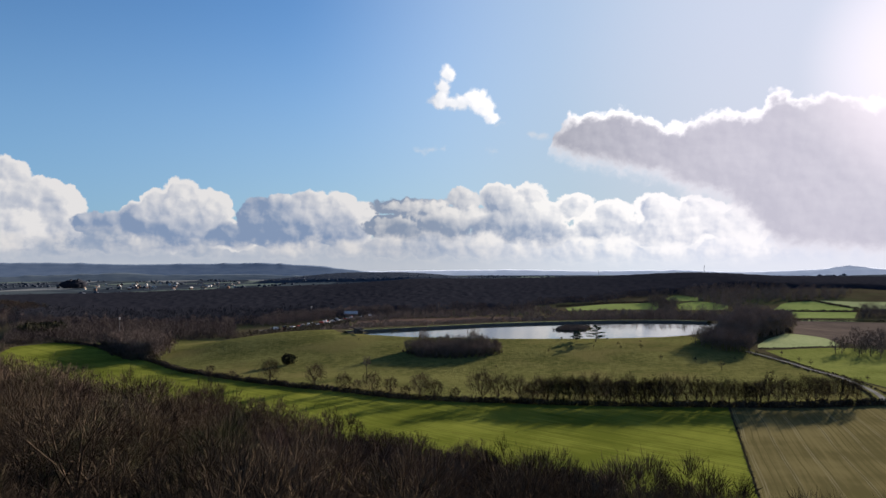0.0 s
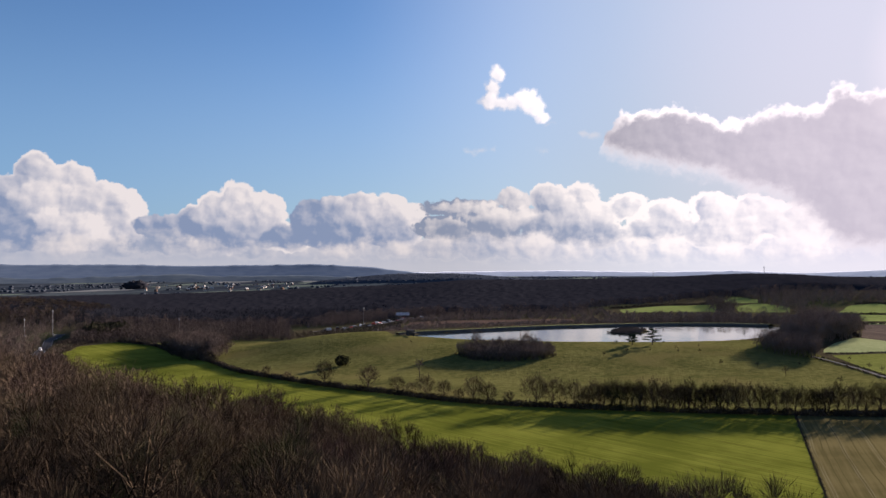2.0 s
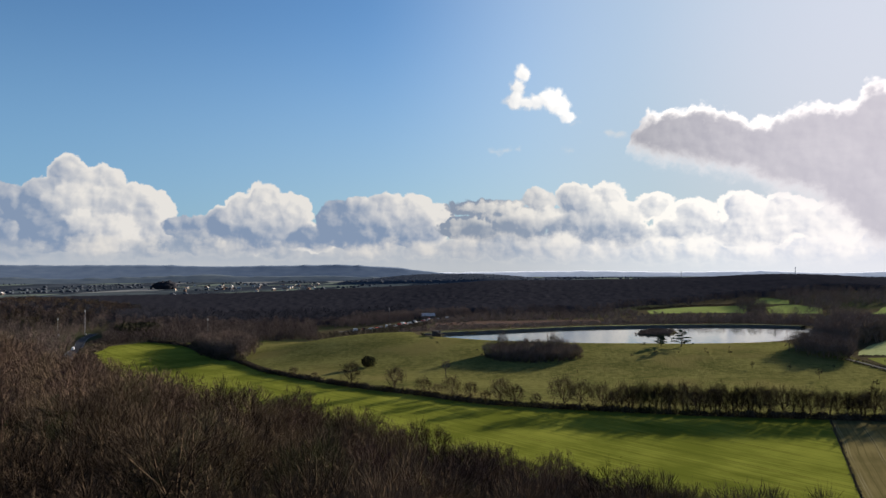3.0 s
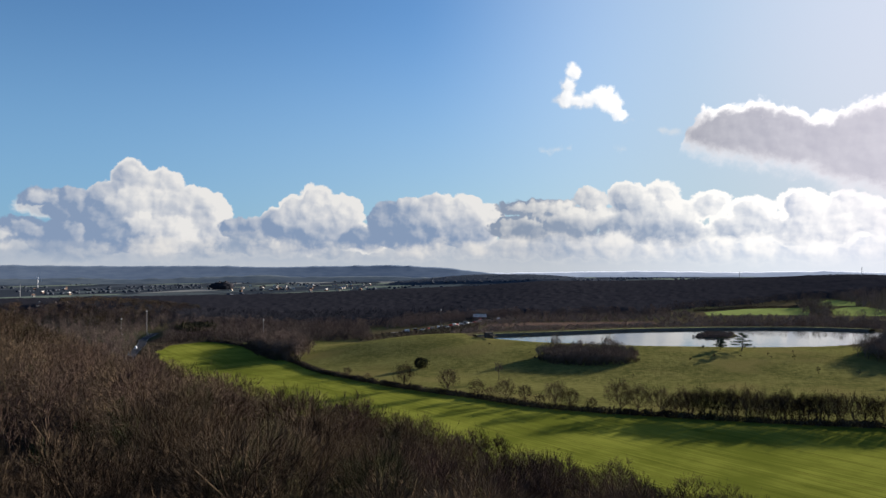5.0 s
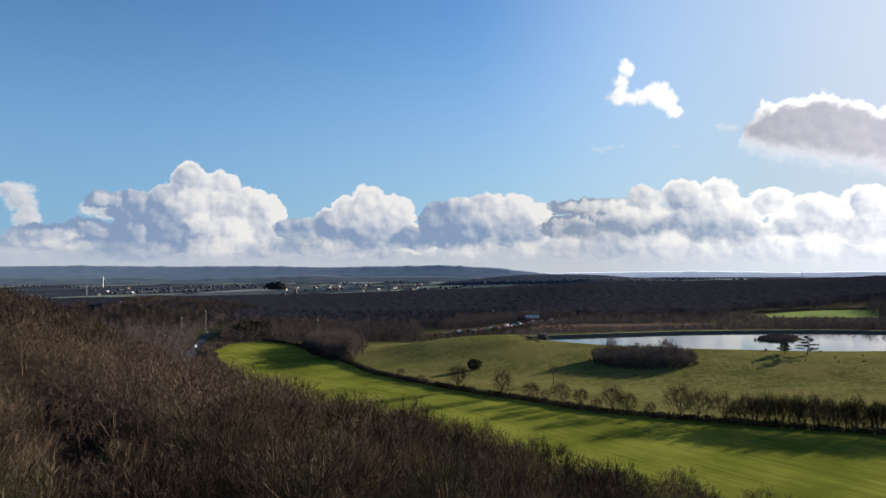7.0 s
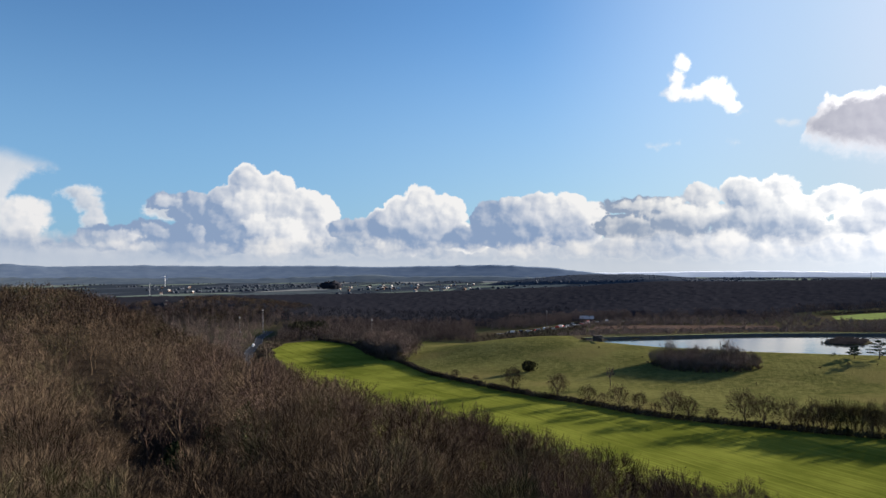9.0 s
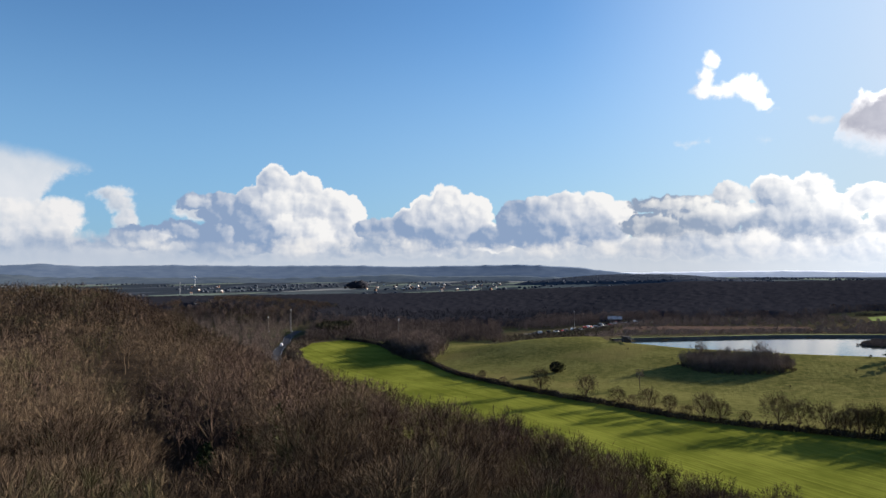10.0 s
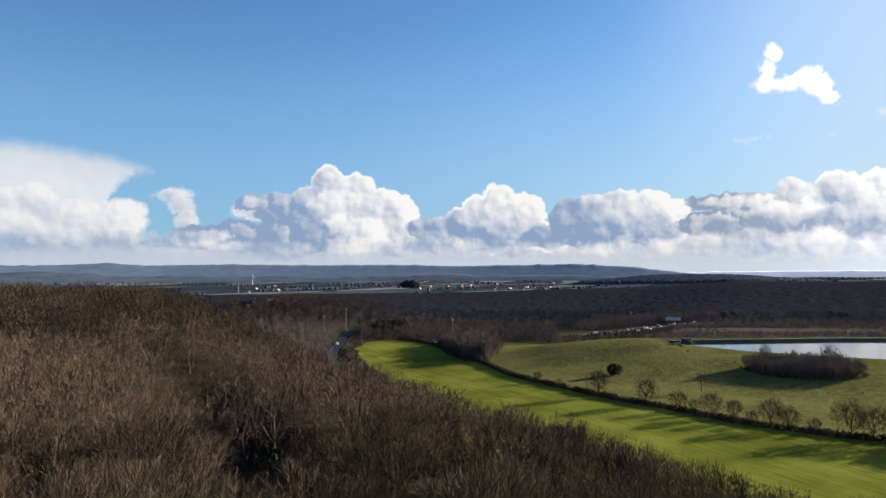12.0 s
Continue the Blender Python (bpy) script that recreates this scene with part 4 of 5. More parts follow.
hedge("field_hedge", HEDGE, 0.8, 1.2, "straggling dark leafless hedge between crop field and meadow")
ROW = [tree_kind(*domed(bare_tree(100 + s, tall, wide, 13, 8, 9, 1.3, 0.045, fork=0.16, low=0.06, sides=3), 320 + s, tall, wide, 1900, 1.2, 0.06, 0.08)) for s, tall, wide in ((1, 13, 7.5), (2, 13.5, 6.5), (3, 12.5, 8), (4, 14, 7), (5, 13, 6.5), (6, 12, 7.5))]
line = along(HEDGE, 400)
SPACED = [(-132, 0.5), (-115, 0.4), (-88, 1.02), (-62, 0.95), (-47, 0.72), (-40, 0.5), (-33, 0.85), (-24, 0.72), (-17, 0.5), (-10, 0.92), (-4, 0.75), (5, 0.45), (16, 1.08), (24, 1.0), (32, 0.9), (36, 0.6)]
CLOSE = [(38 + i * 2.1 + (i * 37 % 5) * 0.3, 0.84 + (i * 53 % 7) * 0.03) for i in range(28)] + [(98, 0.95), (102, 0.98), (106, 0.9), (109, 0.92), (113, 0.95), (116, 0.9), (119, 0.95), (123, 0.85), (126, 0.8), (128, 0.9), (131, 0.95), (133, 0.9), (136, 1.0), (140, 0.95), (144, 1.0), (148, 0.9), (152, 1.02), (156, 0.95), (160, 1.0), (163, 0.95), (167, 0.98), (171, 0.9), (175, 0.86)]
BROAD = [tree_kind(*domed(bare_tree(110 + s, tall, wide, 14, 8, 8, 0.9, 0.05, fork=0.2, low=0.16, sides=3), 310 + s, tall, wide * 1.05, 2200, 0.9, 0.07, 0.12)) for s, tall, wide in ((1, 10, 10), (2, 10.5, 9), (3, 11, 9.5))]
for x, s in SPACED:
    i = int(np.argmin(np.abs(line[:, 0] - x)))
    plant("hedgerow_tree", BROAD[int(rng.integers(0, 3))], x, line[i, 1] + rng.normal(0.8, 0.5), s * 1.25, rng.uniform(0, 6.28), "broad-crowned leafless tree standing alone in the hedge", "tree", "broad trees of the field hedge")
for x, s in CLOSE:
    i = int(np.argmin(np.abs(line[:, 0] - x)))
    plant("hedgerow_tree", ROW[int(rng.integers(0, 6))], x, line[i, 1] + rng.normal(0.4, 0.5), s, rng.uniform(0, 6.28), "leafless tree with bare trunk standing in the field hedge", "tree", "trees of the field hedge")

# ---------------------------------------------------------------- things that stand in the meadow and round the lake
def ring_inside(ring):
    return lambda x, y: edge_distance(x, y, ring) < 0


rng = np.random.default_rng(41)
WHIPS = [tree_kind(*bare_tree(120 + s, tall, wide, 8, 6, 9, 1.5, 0.05, fork=0.1, low=0.05, sides=3), BARK, PALE_TWIGS) for s, tall, wide in ((1, 9, 4.5), (2, 8.5, 4), (3, 9.5, 4.5), (4, 8, 5))]
GROVE = [(-26, 456), (-16, 436), (5, 432), (26, 436), (38, 449), (30, 474), (-9, 478)]
for x, y in zip(*scatter(rng, ring_inside(GROVE), -30, 45, 428, 482, 3.3)):
    plant("grove_tree", WHIPS[int(rng.integers(0, 4))], x, y, rng.uniform(0.85, 1.08), rng.uniform(0, 6.28), "slender leafless tree in a dense meadow grove", "tree", "trees of the meadow grove")
for x, y, s in ((-14, 466, 1.75), (-11, 470, 1.65), (-17, 462, 1.5), (18, 468, 1.7), (21, 471, 1.65), (24, 466, 1.5)):
    plant("grove_tree", WHIPS[int(rng.integers(0, 4))], x, y, s, rng.uniform(0, 6.28), "tall slender leafless tree rising above the grove", "tree", "tall trees of the meadow grove")
tagged(stuff("grove_floor", BUSHES, *scatter(rng, ring_inside(GROVE), -30, 45, 428, 482, 3.2), 0.8, HEDGE_TWIGS, "dark brambles filling the floor of the grove", "undergrowth", rng))

DULL_LEAF = twiggy("dull_leaf", (0.017, 0.017, 0.012), (0.040, 0.038, 0.024))
BUSH = (mesh("trunk", *bare_tree(140, 6, 4, 5, 3, 4, 0.8, 0.06)[0], BARK), mesh("crown", *tufts(141, 6.2, 8.2, 1500, 0.55, 0.02), DULL_LEAF))
plant("evergreen_bush", BUSH, -95, 431, 1.15, 0.6, "round dark evergreen bush alone on the meadow", "bush", sink=0.6)
THIN = tree_kind(*bare_tree(150, 10.5, 4.6, 7, 6, 14, 1.3, 0.06, fork=0.3), BARK, PALE_TWIGS)
plant("young_tree", THIN, -42, 388, 1.0, 1.0, "slender pale leafless tree alone on the meadow", "tree")
SAPLING = tree_kind(*bare_tree(151, 4.5, 3.4, 6, 5, 9, 0.9, 0.06, fork=0.3), BARK, HEDGE_TWIGS)
SMALL = [(157, 399, 1.15), (131, 425, 0.8), (150, 422, 0.75), (174, 375, 0.9), (116, 463, 0.45), (67, 449, 0.6), (83, 458, 0.85), (99, 466, 0.4), (129, 461, 0.75), (117, 472, 0.6), (135, 484, 0.5), (-60, 500, 0.45),
         (177, 430, 0.6), (181, 340, 1.1), (189, 341, 0.9), (215, 450, 0.7), (214, 425, 0.9), (215, 414, 0.9), (216, 360, 0.8), (168, 352, 0.6), (30, 405, 0.35), (-30, 470, 0.35)]
for x, y, s in SMALL:
    plant("sapling", SAPLING, x, y, s, rng.uniform(0, 6.28), "small leafless thorn tree on open grass", "tree", "scattered thorn trees")

# cedars on the shore
def cedar(seed, tall, wide):
    r2 = np.random.default_rng(seed)
    trunk = tubes([[0, 0, -0.5]], [[0.2, 0.1, tall * 0.97]], tall * 0.035, tall * 0.008, 8, 0.02, r2)
    limb, pads = [], []
    for i in range(13):
        h, a = tall * (0.22 + 0.75 * i / 13), i * 2.4 + r2.uniform(-0.4, 0.4)
        reach = wide / 2 * (1.0 - 0.62 * i / 13) * r2.uniform(0.75, 1.15)
        end = np.array([math.cos(a) * reach, math.sin(a) * reach, h + 0.1 * reach])
        limb.append(tubes([[0.1, 0.05, h - 0.1 * reach]], [end], tall * 0.010, tall * 0.003, 4, 0.04, r2))
        for f in (0.55, 0.95):
            v, t = tufts(seed * 50 + i * 2 + int(f * 10), 0.8, reach * 0.75 + 1.0, 70, 0.5, 0.0)
            pads.append((v + [end[0] * f, end[1] * f, h + (0.1 * f - 0.05) * reach], t))
    return mesh("trunk", *joined(trunk, *limb), BARK), mesh("crown", *joined(*pads), NEEDLES)


plant("cedar", cedar(3, 11.5, 13.5), 106, 492, 1.0, 0.4, "dark layered cedar on the lake shore", "tree")
plant("cedar", cedar(4, 7.0, 8.5), 93, 492, 1.0, 2.0, "smaller dark layered cedar on the lake shore", "tree")
for x, y, s in ((84, 503, 0.7), (117, 505, 0.5), (111, 506, 0.6)):
    t = tagged(new("shore_bush", mesh("shore_bush", *tufts(160 + int(x), 2.4, 3.0, 160, 0.45, 0.0), EVERGREEN)), "low dark evergreen bush on the lake shore", "bush", "bushes on the shore", kind="stuff")
    t.matrix_world = Matrix.LocRotScale((x, y, ground_at(x, y)), None, (s, s, s))

# banks and the draw-off tower
bank("near_shore", 4, 62, WATER_LEVEL - 0.3, WATER_LEVEL + 0.75, -1.5, 2.2, BANK_STONE, "pale stony margin along the near shore")
bank("far_wall", 66, 120, WATER_LEVEL - 0.5, WATER_LEVEL + 1.9, -1.0, 3.0, DARK_STONE, "dark stone facing of the reservoir embankment")
bank("far_path", 66, 120, WATER_LEVEL + 1.95, WATER_LEVEL + 2.0, 3.0, 5.5, PALE, "pale path along the top of the embankment")
bank("far_slope", 66, 120, WATER_LEVEL + 1.95, WATER_LEVEL - 4.5, 5.5, 24.0, LAND, "rough grass back slope of the embankment")


def box(size, at=(0, 0, 0), bevel=0.0):
    bm = bmesh.new()
    bmesh.ops.create_cube(bm, size=1, matrix=Matrix.Translation(at) @ Matrix.Diagonal((*size, 1)))
    if bevel:
        bmesh.ops.bevel(bm, geom=bm.edges[:], offset=bevel, segments=2, affect="EDGES")
    return bm


def solid(name, bm, mat, parent, label=""):
    me = bpy.data.meshes.new(name)
    bm.to_mesh(me)
    bm.free()
    me.materials.append(mat)
    return part(name, me, parent, label)


def thing(name, x, y, turn, label, category, group="", z=None):
    t = tagged(new(name), label, category, group)
    t.matrix_world = pose(x, y, ground_at(x, y) if z is None else z, 0, 0, turn)
    return t


tower = thing("valve_tower", -66, 546, 25, "squat dark stone valve tower in the reservoir", "tower", z=WATER_LEVEL)
solid("shaft", box((5.5, 5.5, 7.5), (0, 0, 1.2), 0.15), DARK_STONE, tower)
solid("parapet", box((6.1, 6.1, 0.7), (0, 0, 5.2), 0.08), DARK_STONE, tower)
solid("walkway", box((1.6, 13, 0.4), (0, -9, 4.2), 0.05), DARK_STONE, tower)
for dx in (-0.7, 0.7):
    solid("railing", box((0.06, 13, 0.06), (dx, -9, 5.3)), METAL, tower)
ISLET = [(92, 590), (104, 580), (120, 588), (130, 618), (124, 634), (108, 630)]
ISLET_BUSHES = [joined(brush(170 + s, 3.4, 4.5, 120, 0.14), tufts(175 + s, 2.6, 4.2, 50, 0.8, 0.0)) for s in range(3)]
qx, qy = scatter(rng, ring_inside(ISLET), 90, 132, 578, 636, 2.6)
stuff("islet_scrub", ISLET_BUSHES, qx, qy, rng.uniform(0.4, 0.75, len(qx)), PALE_TWIGS, "brown scrub covering a low islet in the lake", "scrub", rng, -2.1)
tagged(new("islet", smooth_faces(mesh("islet", np.concatenate([np.c_[rounded_ring(ISLET, 40), np.full(40, WATER_LEVEL - 0.3)], np.c_[rounded_ring(ISLET, 40) * 0.9 + np.array([111, 607]) * 0.1, np.full(40, WATER_LEVEL + 0.5)], np.c_[rounded_ring(ISLET, 40) * 0.02 + np.array([111, 607]) * 0.98, np.full(40, WATER_LEVEL + 0.7)]]), grid_faces(3, 40, True), LAND))), "low muddy islet in the reservoir", "islet", kind="structure")

# the lone tree at the foot of the hill wood, a taller crown by the fence
LONE = tree_kind(*bare_tree(155, 14, 10, 9, 8, 16, 1.4, 0.05, fork=0.4))
plant("oak", LONE, -39, 116, 1.0, 0.3, "tall bare tree standing clear of the wood edge", "tree")
# boundary between the two fields
hedge("field_boundary", [(118.6, 294), (104.8, 253), (90.5, 211), (76.5, 170), (62.2, 128)], 0.5, 0.2, "low rough strip of dead grass between two fields", HEDGE_TWIGS, 0.35)
for i in range(16):
    f = i / 15
    post = thing("fence_post", 119 - 48 * f, 295.5 - 141 * f, 8, "weathered wooden post on the field boundary", "fence post", "posts of the field boundary")
    solid("stake", box((0.14, 0.14, 1.6), (0, 0, 0.6), 0.02), WOOD, post)
    solid("cap", box((0.17, 0.17, 0.05), (0, 0, 1.42), 0.01), WOOD, post)
hedge("lane_hedge", beside(LANE, -4.0), 1.0, 0.45, "low dark hedge along the farm lane")
hedge("lane_verge", beside(LANE, 3.6), 1.4, 0.38, "rough dark verge along the farm lane")
hedge("pasture_hedge", [(212, 475), (238, 485), (277, 502), (286, 505)], 1.0, 0.4, "low dark hedge between pastures")
hedge("ploughland_hedge", [(284, 578), (300, 620), (340, 690), (384, 775), (425, 766), (470, 750)], 1.6, 0.9, "dark hedge round the ploughed field")
hedge("slope_hedge", [(404, 892), (440, 887), (463, 880), (507, 868), (560, 850)], 1.8, 1.1, "dark hedge dividing sunlit pastures")
hedge("brow_hedge", [(490, 1000), (520, 1006), (526, 950), (528, 900)], 1.8, 1.1, "dark hedge on the far slope")
hedge("far_meadow_hedge", [(160, 990), (241, 1032), (302, 1042), (330, 1058)], 2.0, 1.3, "dark hedge above a far pasture")

# ---------------------------------------------------------------- woods and scrub in the middle distance
rng = np.random.default_rng(51)
TALL_KINDS = [joined(bare_tree(180 + s, 11, 8.5, 6, 1, 3, 2.0, 0.22, fork=0.25, sides=3)[0], brush(183 + s, 9.5, 7.0, 30, 0.22), besom(186 + s, 11, 8.0, 90, 2.2, 0.22, 0.1)) for s in range(5)]
FINE_KINDS = [joined(*bare_tree(210 + s, 11, 8.0, 9, 4, 5, 1.6, 0.13, fork=0.2, low=0.1, sides=3), besom(215 + s, 11, 8.4, 230, 1.3, 0.15, 0.08)) for s in range(5)]
SCRUB_KINDS = [joined(brush(190 + s, 5.0, 5.0, 36, 0.28), tufts(195 + s, 4.2, 4.6, 20, 1.0, 0.0)) for s in range(4)]


def wood(name, ring, gap, low, high, mat, label, kinds=TALL_KINDS, also=None):
    r0 = np.array(ring)
    inside = ring_inside(ring)
    x, y = scatter(rng, (lambda a, b: inside(a, b) & also(a, b)) if also else inside, r0[:, 0].min(), r0[:, 0].max(), r0[:, 1].min(), r0[:, 1].max(), gap)
    return stuff(name, kinds, x, y, rng.uniform(low, high, len(x)), mat, label, "woodland", rng, 0.2)


wood("copse", [(-292, 612), (-254, 547), (-220, 503), (-200, 497), (-200, 520), (-225, 565), (-262, 640)], 5.0, 1.0, 1.45, PALE_TWIGS, "copse of pinkish-brown leafless trees at the hedge end", FINE_KINDS)
wood("copse_scrub", [(-300, 620), (-256, 542), (-222, 498), (-196, 492), (-215, 520), (-240, 560), (-280, 640)], 4.0, 0.7, 1.1, HEDGE_TWIGS, "dark scrub at the foot of the copse", SCRUB_KINDS)
wood("lane_wood", [(172, 486), (176, 468), (188, 456), (199, 452), (210, 480), (216, 492), (232, 522), (215, 540), (196, 520)], 4.6, 0.8, 1.15, PALE_TWIGS, "dark leafless wood beside the lane", FINE_KINDS)
wood("lake_end_wood", [(216, 500), (240, 532), (278, 566), (292, 590), (310, 640), (268, 640), (246, 590), (225, 556), (205, 530)], 6.0, 1.2, 1.75, PALE_TWIGS, "tall leafless wood at the end of the lake", FINE_KINDS)
wood("field_corner_wood", [(258, 470), (262, 455), (290, 445), (400, 430), (430, 520), (345, 545), (312, 545), (296, 505)], 10.0, 0.8, 1.2, PALE_TWIGS, "leafless wood spreading beside the ploughed field", FINE_KINDS)
wood("road_thicket", [(-425, 700), (-394, 612), (-370, 562), (-343, 520), (-310, 478), (-278, 440), (-243, 398), (-210, 358), (-176, 322), (-222, 384), (-254, 424), (-302, 482), (-349, 547), (-366, 600), (-372, 640)], 3.6, 0.6, 1.0, HEDGE_TWIGS, "dark thicket between the road and the crop field", SCRUB_KINDS, lambda x, y: -0.74 * x + 0.67 * y > 330)
wood("tip_wood", [(-440, 720), (-376, 604), (-360, 640), (-330, 638), (-290, 612), (-262, 650), (-215, 660), (-180, 640), (-150, 640), (-120, 620), (-60, 640), (-90, 780), (-200, 800), (-330, 790), (-430, 800)], 7.0, 0.75, 1.15, BROWN_TWIGS, "belt of brown leafless trees behind the fields", TALL_KINDS, lambda x, y: (np.hypot(x + 150, y - 600) > 55) & (x < -185 - 0.35 * (y - 640)))
wood("conifer_clump", [(-420, 712), (-405, 668), (-385, 660), (-372, 690), (-390, 730)], 5.0, 1.0, 1.5, DULL_LEAF, "dark green conifers beyond the bend of the road", [tufts(198 + s, 9, 5, 90, 1.4, 0.0) for s in range(3)])
wood("valley_wood", [(-620, 700), (-430, 720), (-300, 800), (-200, 830), (-150, 880), (-150, 1000), (-320, 1010), (-560, 900)], 14.0, 0.9, 1.3, SHADED_FAR_TWIGS, "dark leafless woodland on the valley floor")
wood("road_wood", [(-428, 643), (-402, 599), (-373, 543), (-343, 496), (-310, 453), (-300, 420), (-330, 390), (-420, 420), (-520, 520), (-640, 640), (-640, 780), (-470, 780), (-449, 692)], 10.0, 0.75, 1.05, BROWN_TWIGS, "leafless wood beside the bending road")
wood("knoll_wood", [(-760, 900), (-700, 760), (-600, 690), (-500, 700), (-480, 800), (-520, 930), (-640, 990)], 10.0, 0.9, 1.3, TWIGS, "brown leafless wood over a rounded knoll", TALL_KINDS, lambda x, y: np.min([np.hypot(x + 708 - 75 * f, y - 843 + 90 * f) for f in (0, 0.15, 0.3, 0.45, 0.6, 0.8, 1.0)], axis=0) > 17 + 9 * (np.abs(x * 0.77 + y * 0.64) < 26))
shore_scrub = lambda x, y: (edge_distance(x, y, LAKE) > 26) & ~((x > -100) & (x < 95) & (np.abs(y - 794 - 0.23 * x) < 24))
wood("lake_scrub", [(-120, 640), (-60, 600), (20, 650), (100, 690), (180, 704), (270, 700), (330, 690), (360, 760), (300, 905), (160, 925), (60, 880), (-60, 870), (-100, 790)], 9.5, 0.5, 1.2, PALE_TWIGS, "brown scrub and reeds on the flat beyond the lake", SCRUB_KINDS, shore_scrub)
wood("lake_trees", [(90, 700), (180, 706), (280, 696), (340, 700), (390, 790), (330, 905), (290, 925), (230, 860), (150, 800)], 17.0, 0.7, 1.25, PALE_TWIGS, "scattered leafless trees on the flat beyond the lake", TALL_KINDS, shore_scrub)
wood("far_shore_trees", [(128, 700), (180, 700), (262, 690), (290, 660), (310, 690), (280, 716), (180, 722), (120, 714)], 7.0, 0.6, 1.0, PALE_TWIGS, "line of leafless trees along the far shore", TALL_KINDS, shore_scrub)
wood("slope_trees", [(290, 930), (312, 925), (332, 1000), (330, 1090), (300, 1040), (285, 960)], 9.0, 0.9, 1.3, PALE_TWIGS, "leafless trees between pastures on the slope")
wood("slope_wood", [(372, 800), (400, 880), (395, 985), (480, 1010), (560, 1010), (640, 1100), (420, 1180), (380, 1110), (372, 920)], 12.0, 0.9, 1.3, PALE_TWIGS, "leafless wood on the hazy slope")
wood("right_wood", [(470, 800), (520, 790), (640, 780), (760, 900), (700, 960), (640, 880), (560, 850), (505, 860)], 9.0, 0.9, 1.3, PALE_TWIGS, "hazy leafless wood beyond the ploughed field")

wood("yard_scrub", [(-200, 640), (-120, 625), (-95, 700), (-105, 800), (-140, 770), (-175, 725), (-215, 700)], 6.0, 0.4, 0.85, HEDGE_TWIGS, "low brown scrub in front of the depot yard", SCRUB_KINDS, lambda x, y: np.hypot(x + 150, y - 600) > 50)
wood("yard_trees", [(-215, 790), (-150, 815), (-122, 875), (-60, 885), (-60, 930), (-220, 930)], 8.0, 0.8, 1.1, BROWN_TWIGS, "brown leafless trees behind the depot yard", TALL_KINDS, lambda x, y: np.hypot(x + 114, y - 868) > 19)


def belt_foot(x, y):
    r, az = np.hypot(x, y), np.degrees(np.arctan2(x, y))
    near = np.interp(az, [-60, -34, -20, -5, 5, 14], [1050, 900, 860, 880, 930, 1120])
    return (r > near - 120) & (r < near + 30) & ((x < 150) | (y < 925)) & (np.hypot(x + 114, y - 868) > 24)


wood("belt_scrub", [(-110, 780), (-60, 800), (60, 870), (165, 925), (290, 920), (300, 960), (165, 985), (60, 980), (-110, 930)], 7.5, 0.5, 1.3, PALE_TWIGS, "brown scrub along the foot of the far wood", SCRUB_KINDS, belt_foot)
# ---------------------------------------------------------------- woods beyond the lake and valley
rng = np.random.default_rng(31)
FAR_KINDS = [dome(200 + s, 8.8, 20) for s in range(5)]


def belt_fringe(x, y):
    """The front edge and the crest of the far wood, where single crowns show."""
    r, az = np.hypot(x, y), np.degrees(np.arctan2(x, y))
    near = np.interp(az, [-60, -34, -20, -5, 5, 14, 22, 34], [1050, 900, 860, 880, 930, 1120, 1250, 1350])
    near = near + 12 * np.sin(az * 0.9) + 5 * np.sin(az * 2.7)
    return in_view(x, y, 1) & (az > -36) & (az < 26) & (r > near - 12) & (r < near + 45)


bx, by = scatter(rng, belt_fringe, -1900, 1300, 500, 1950, 10.0)
stuff("far_wood", TALL_KINDS, bx, by, rng.uniform(0.6, 1.1, len(bx)), PALE_TWIGS, "dark leafless woodland covering the rise beyond the lake", "woodland", rng)


def canopy(name, cover, az0, az1, r0, r1, lift, mat, label, seed=0):
    """The closed tops of a far wood as one bumpy sheet below the single crowns; cover() runs from 0 at its edge to 1."""
    a, r = np.meshgrid(np.radians(np.arange(az0, az1, 0.2)), np.geomspace(r0, r1, 115))
    x, y = (r * np.sin(a)).ravel(), (r * np.cos(a)).ravel()
    lump = np.random.default_rng(seed).normal(0, 0.55, x.shape) + 0.25 * np.sin(x * 0.11 + 2 * np.sin(y * 0.05)) * np.sin(y * 0.07 + 2 * np.sin(x * 0.07))
    z = height(x, y) - 3 + cover(x, y) * (lift + 3 + lump)
    return tagged(new(name, smooth_faces(mesh(name, np.stack([x, y, z], -1), grid_faces(a.shape[0], a.shape[1]), mat))), label, "woodland", kind="stuff")


def belt_cover(x, y):
    r, az = np.hypot(x, y), np.degrees(np.arctan2(x, y))
    near = np.interp(az, [-60, -34, -20, -5, 5, 14, 22, 34], [1050, 900, 860, 880, 930, 1120, 1250, 1350])
    near = near + 12 * np.sin(az * 0.9) + 5 * np.sin(az * 2.7)
    return smooth(r - near, 0, 70) * (1 - smooth(r, 1850, 1980))


def hump_cover(x, y):
    return 1 - smooth(np.hypot((x + 235) / 470, (y - 2540) / 250), 0.8, 1.1)


canopy("far_wood_canopy", belt_cover, -64, 38, 820, 2000, 6.5, SHADED_FAR_THICKET, "closed dark canopy of the far woodland")
canopy("hump_canopy", hump_cover, -17, 8, 2240, 2860, 7.0, HAZED_WOOD, "closed dark canopy over the distant rounded hill", 5)
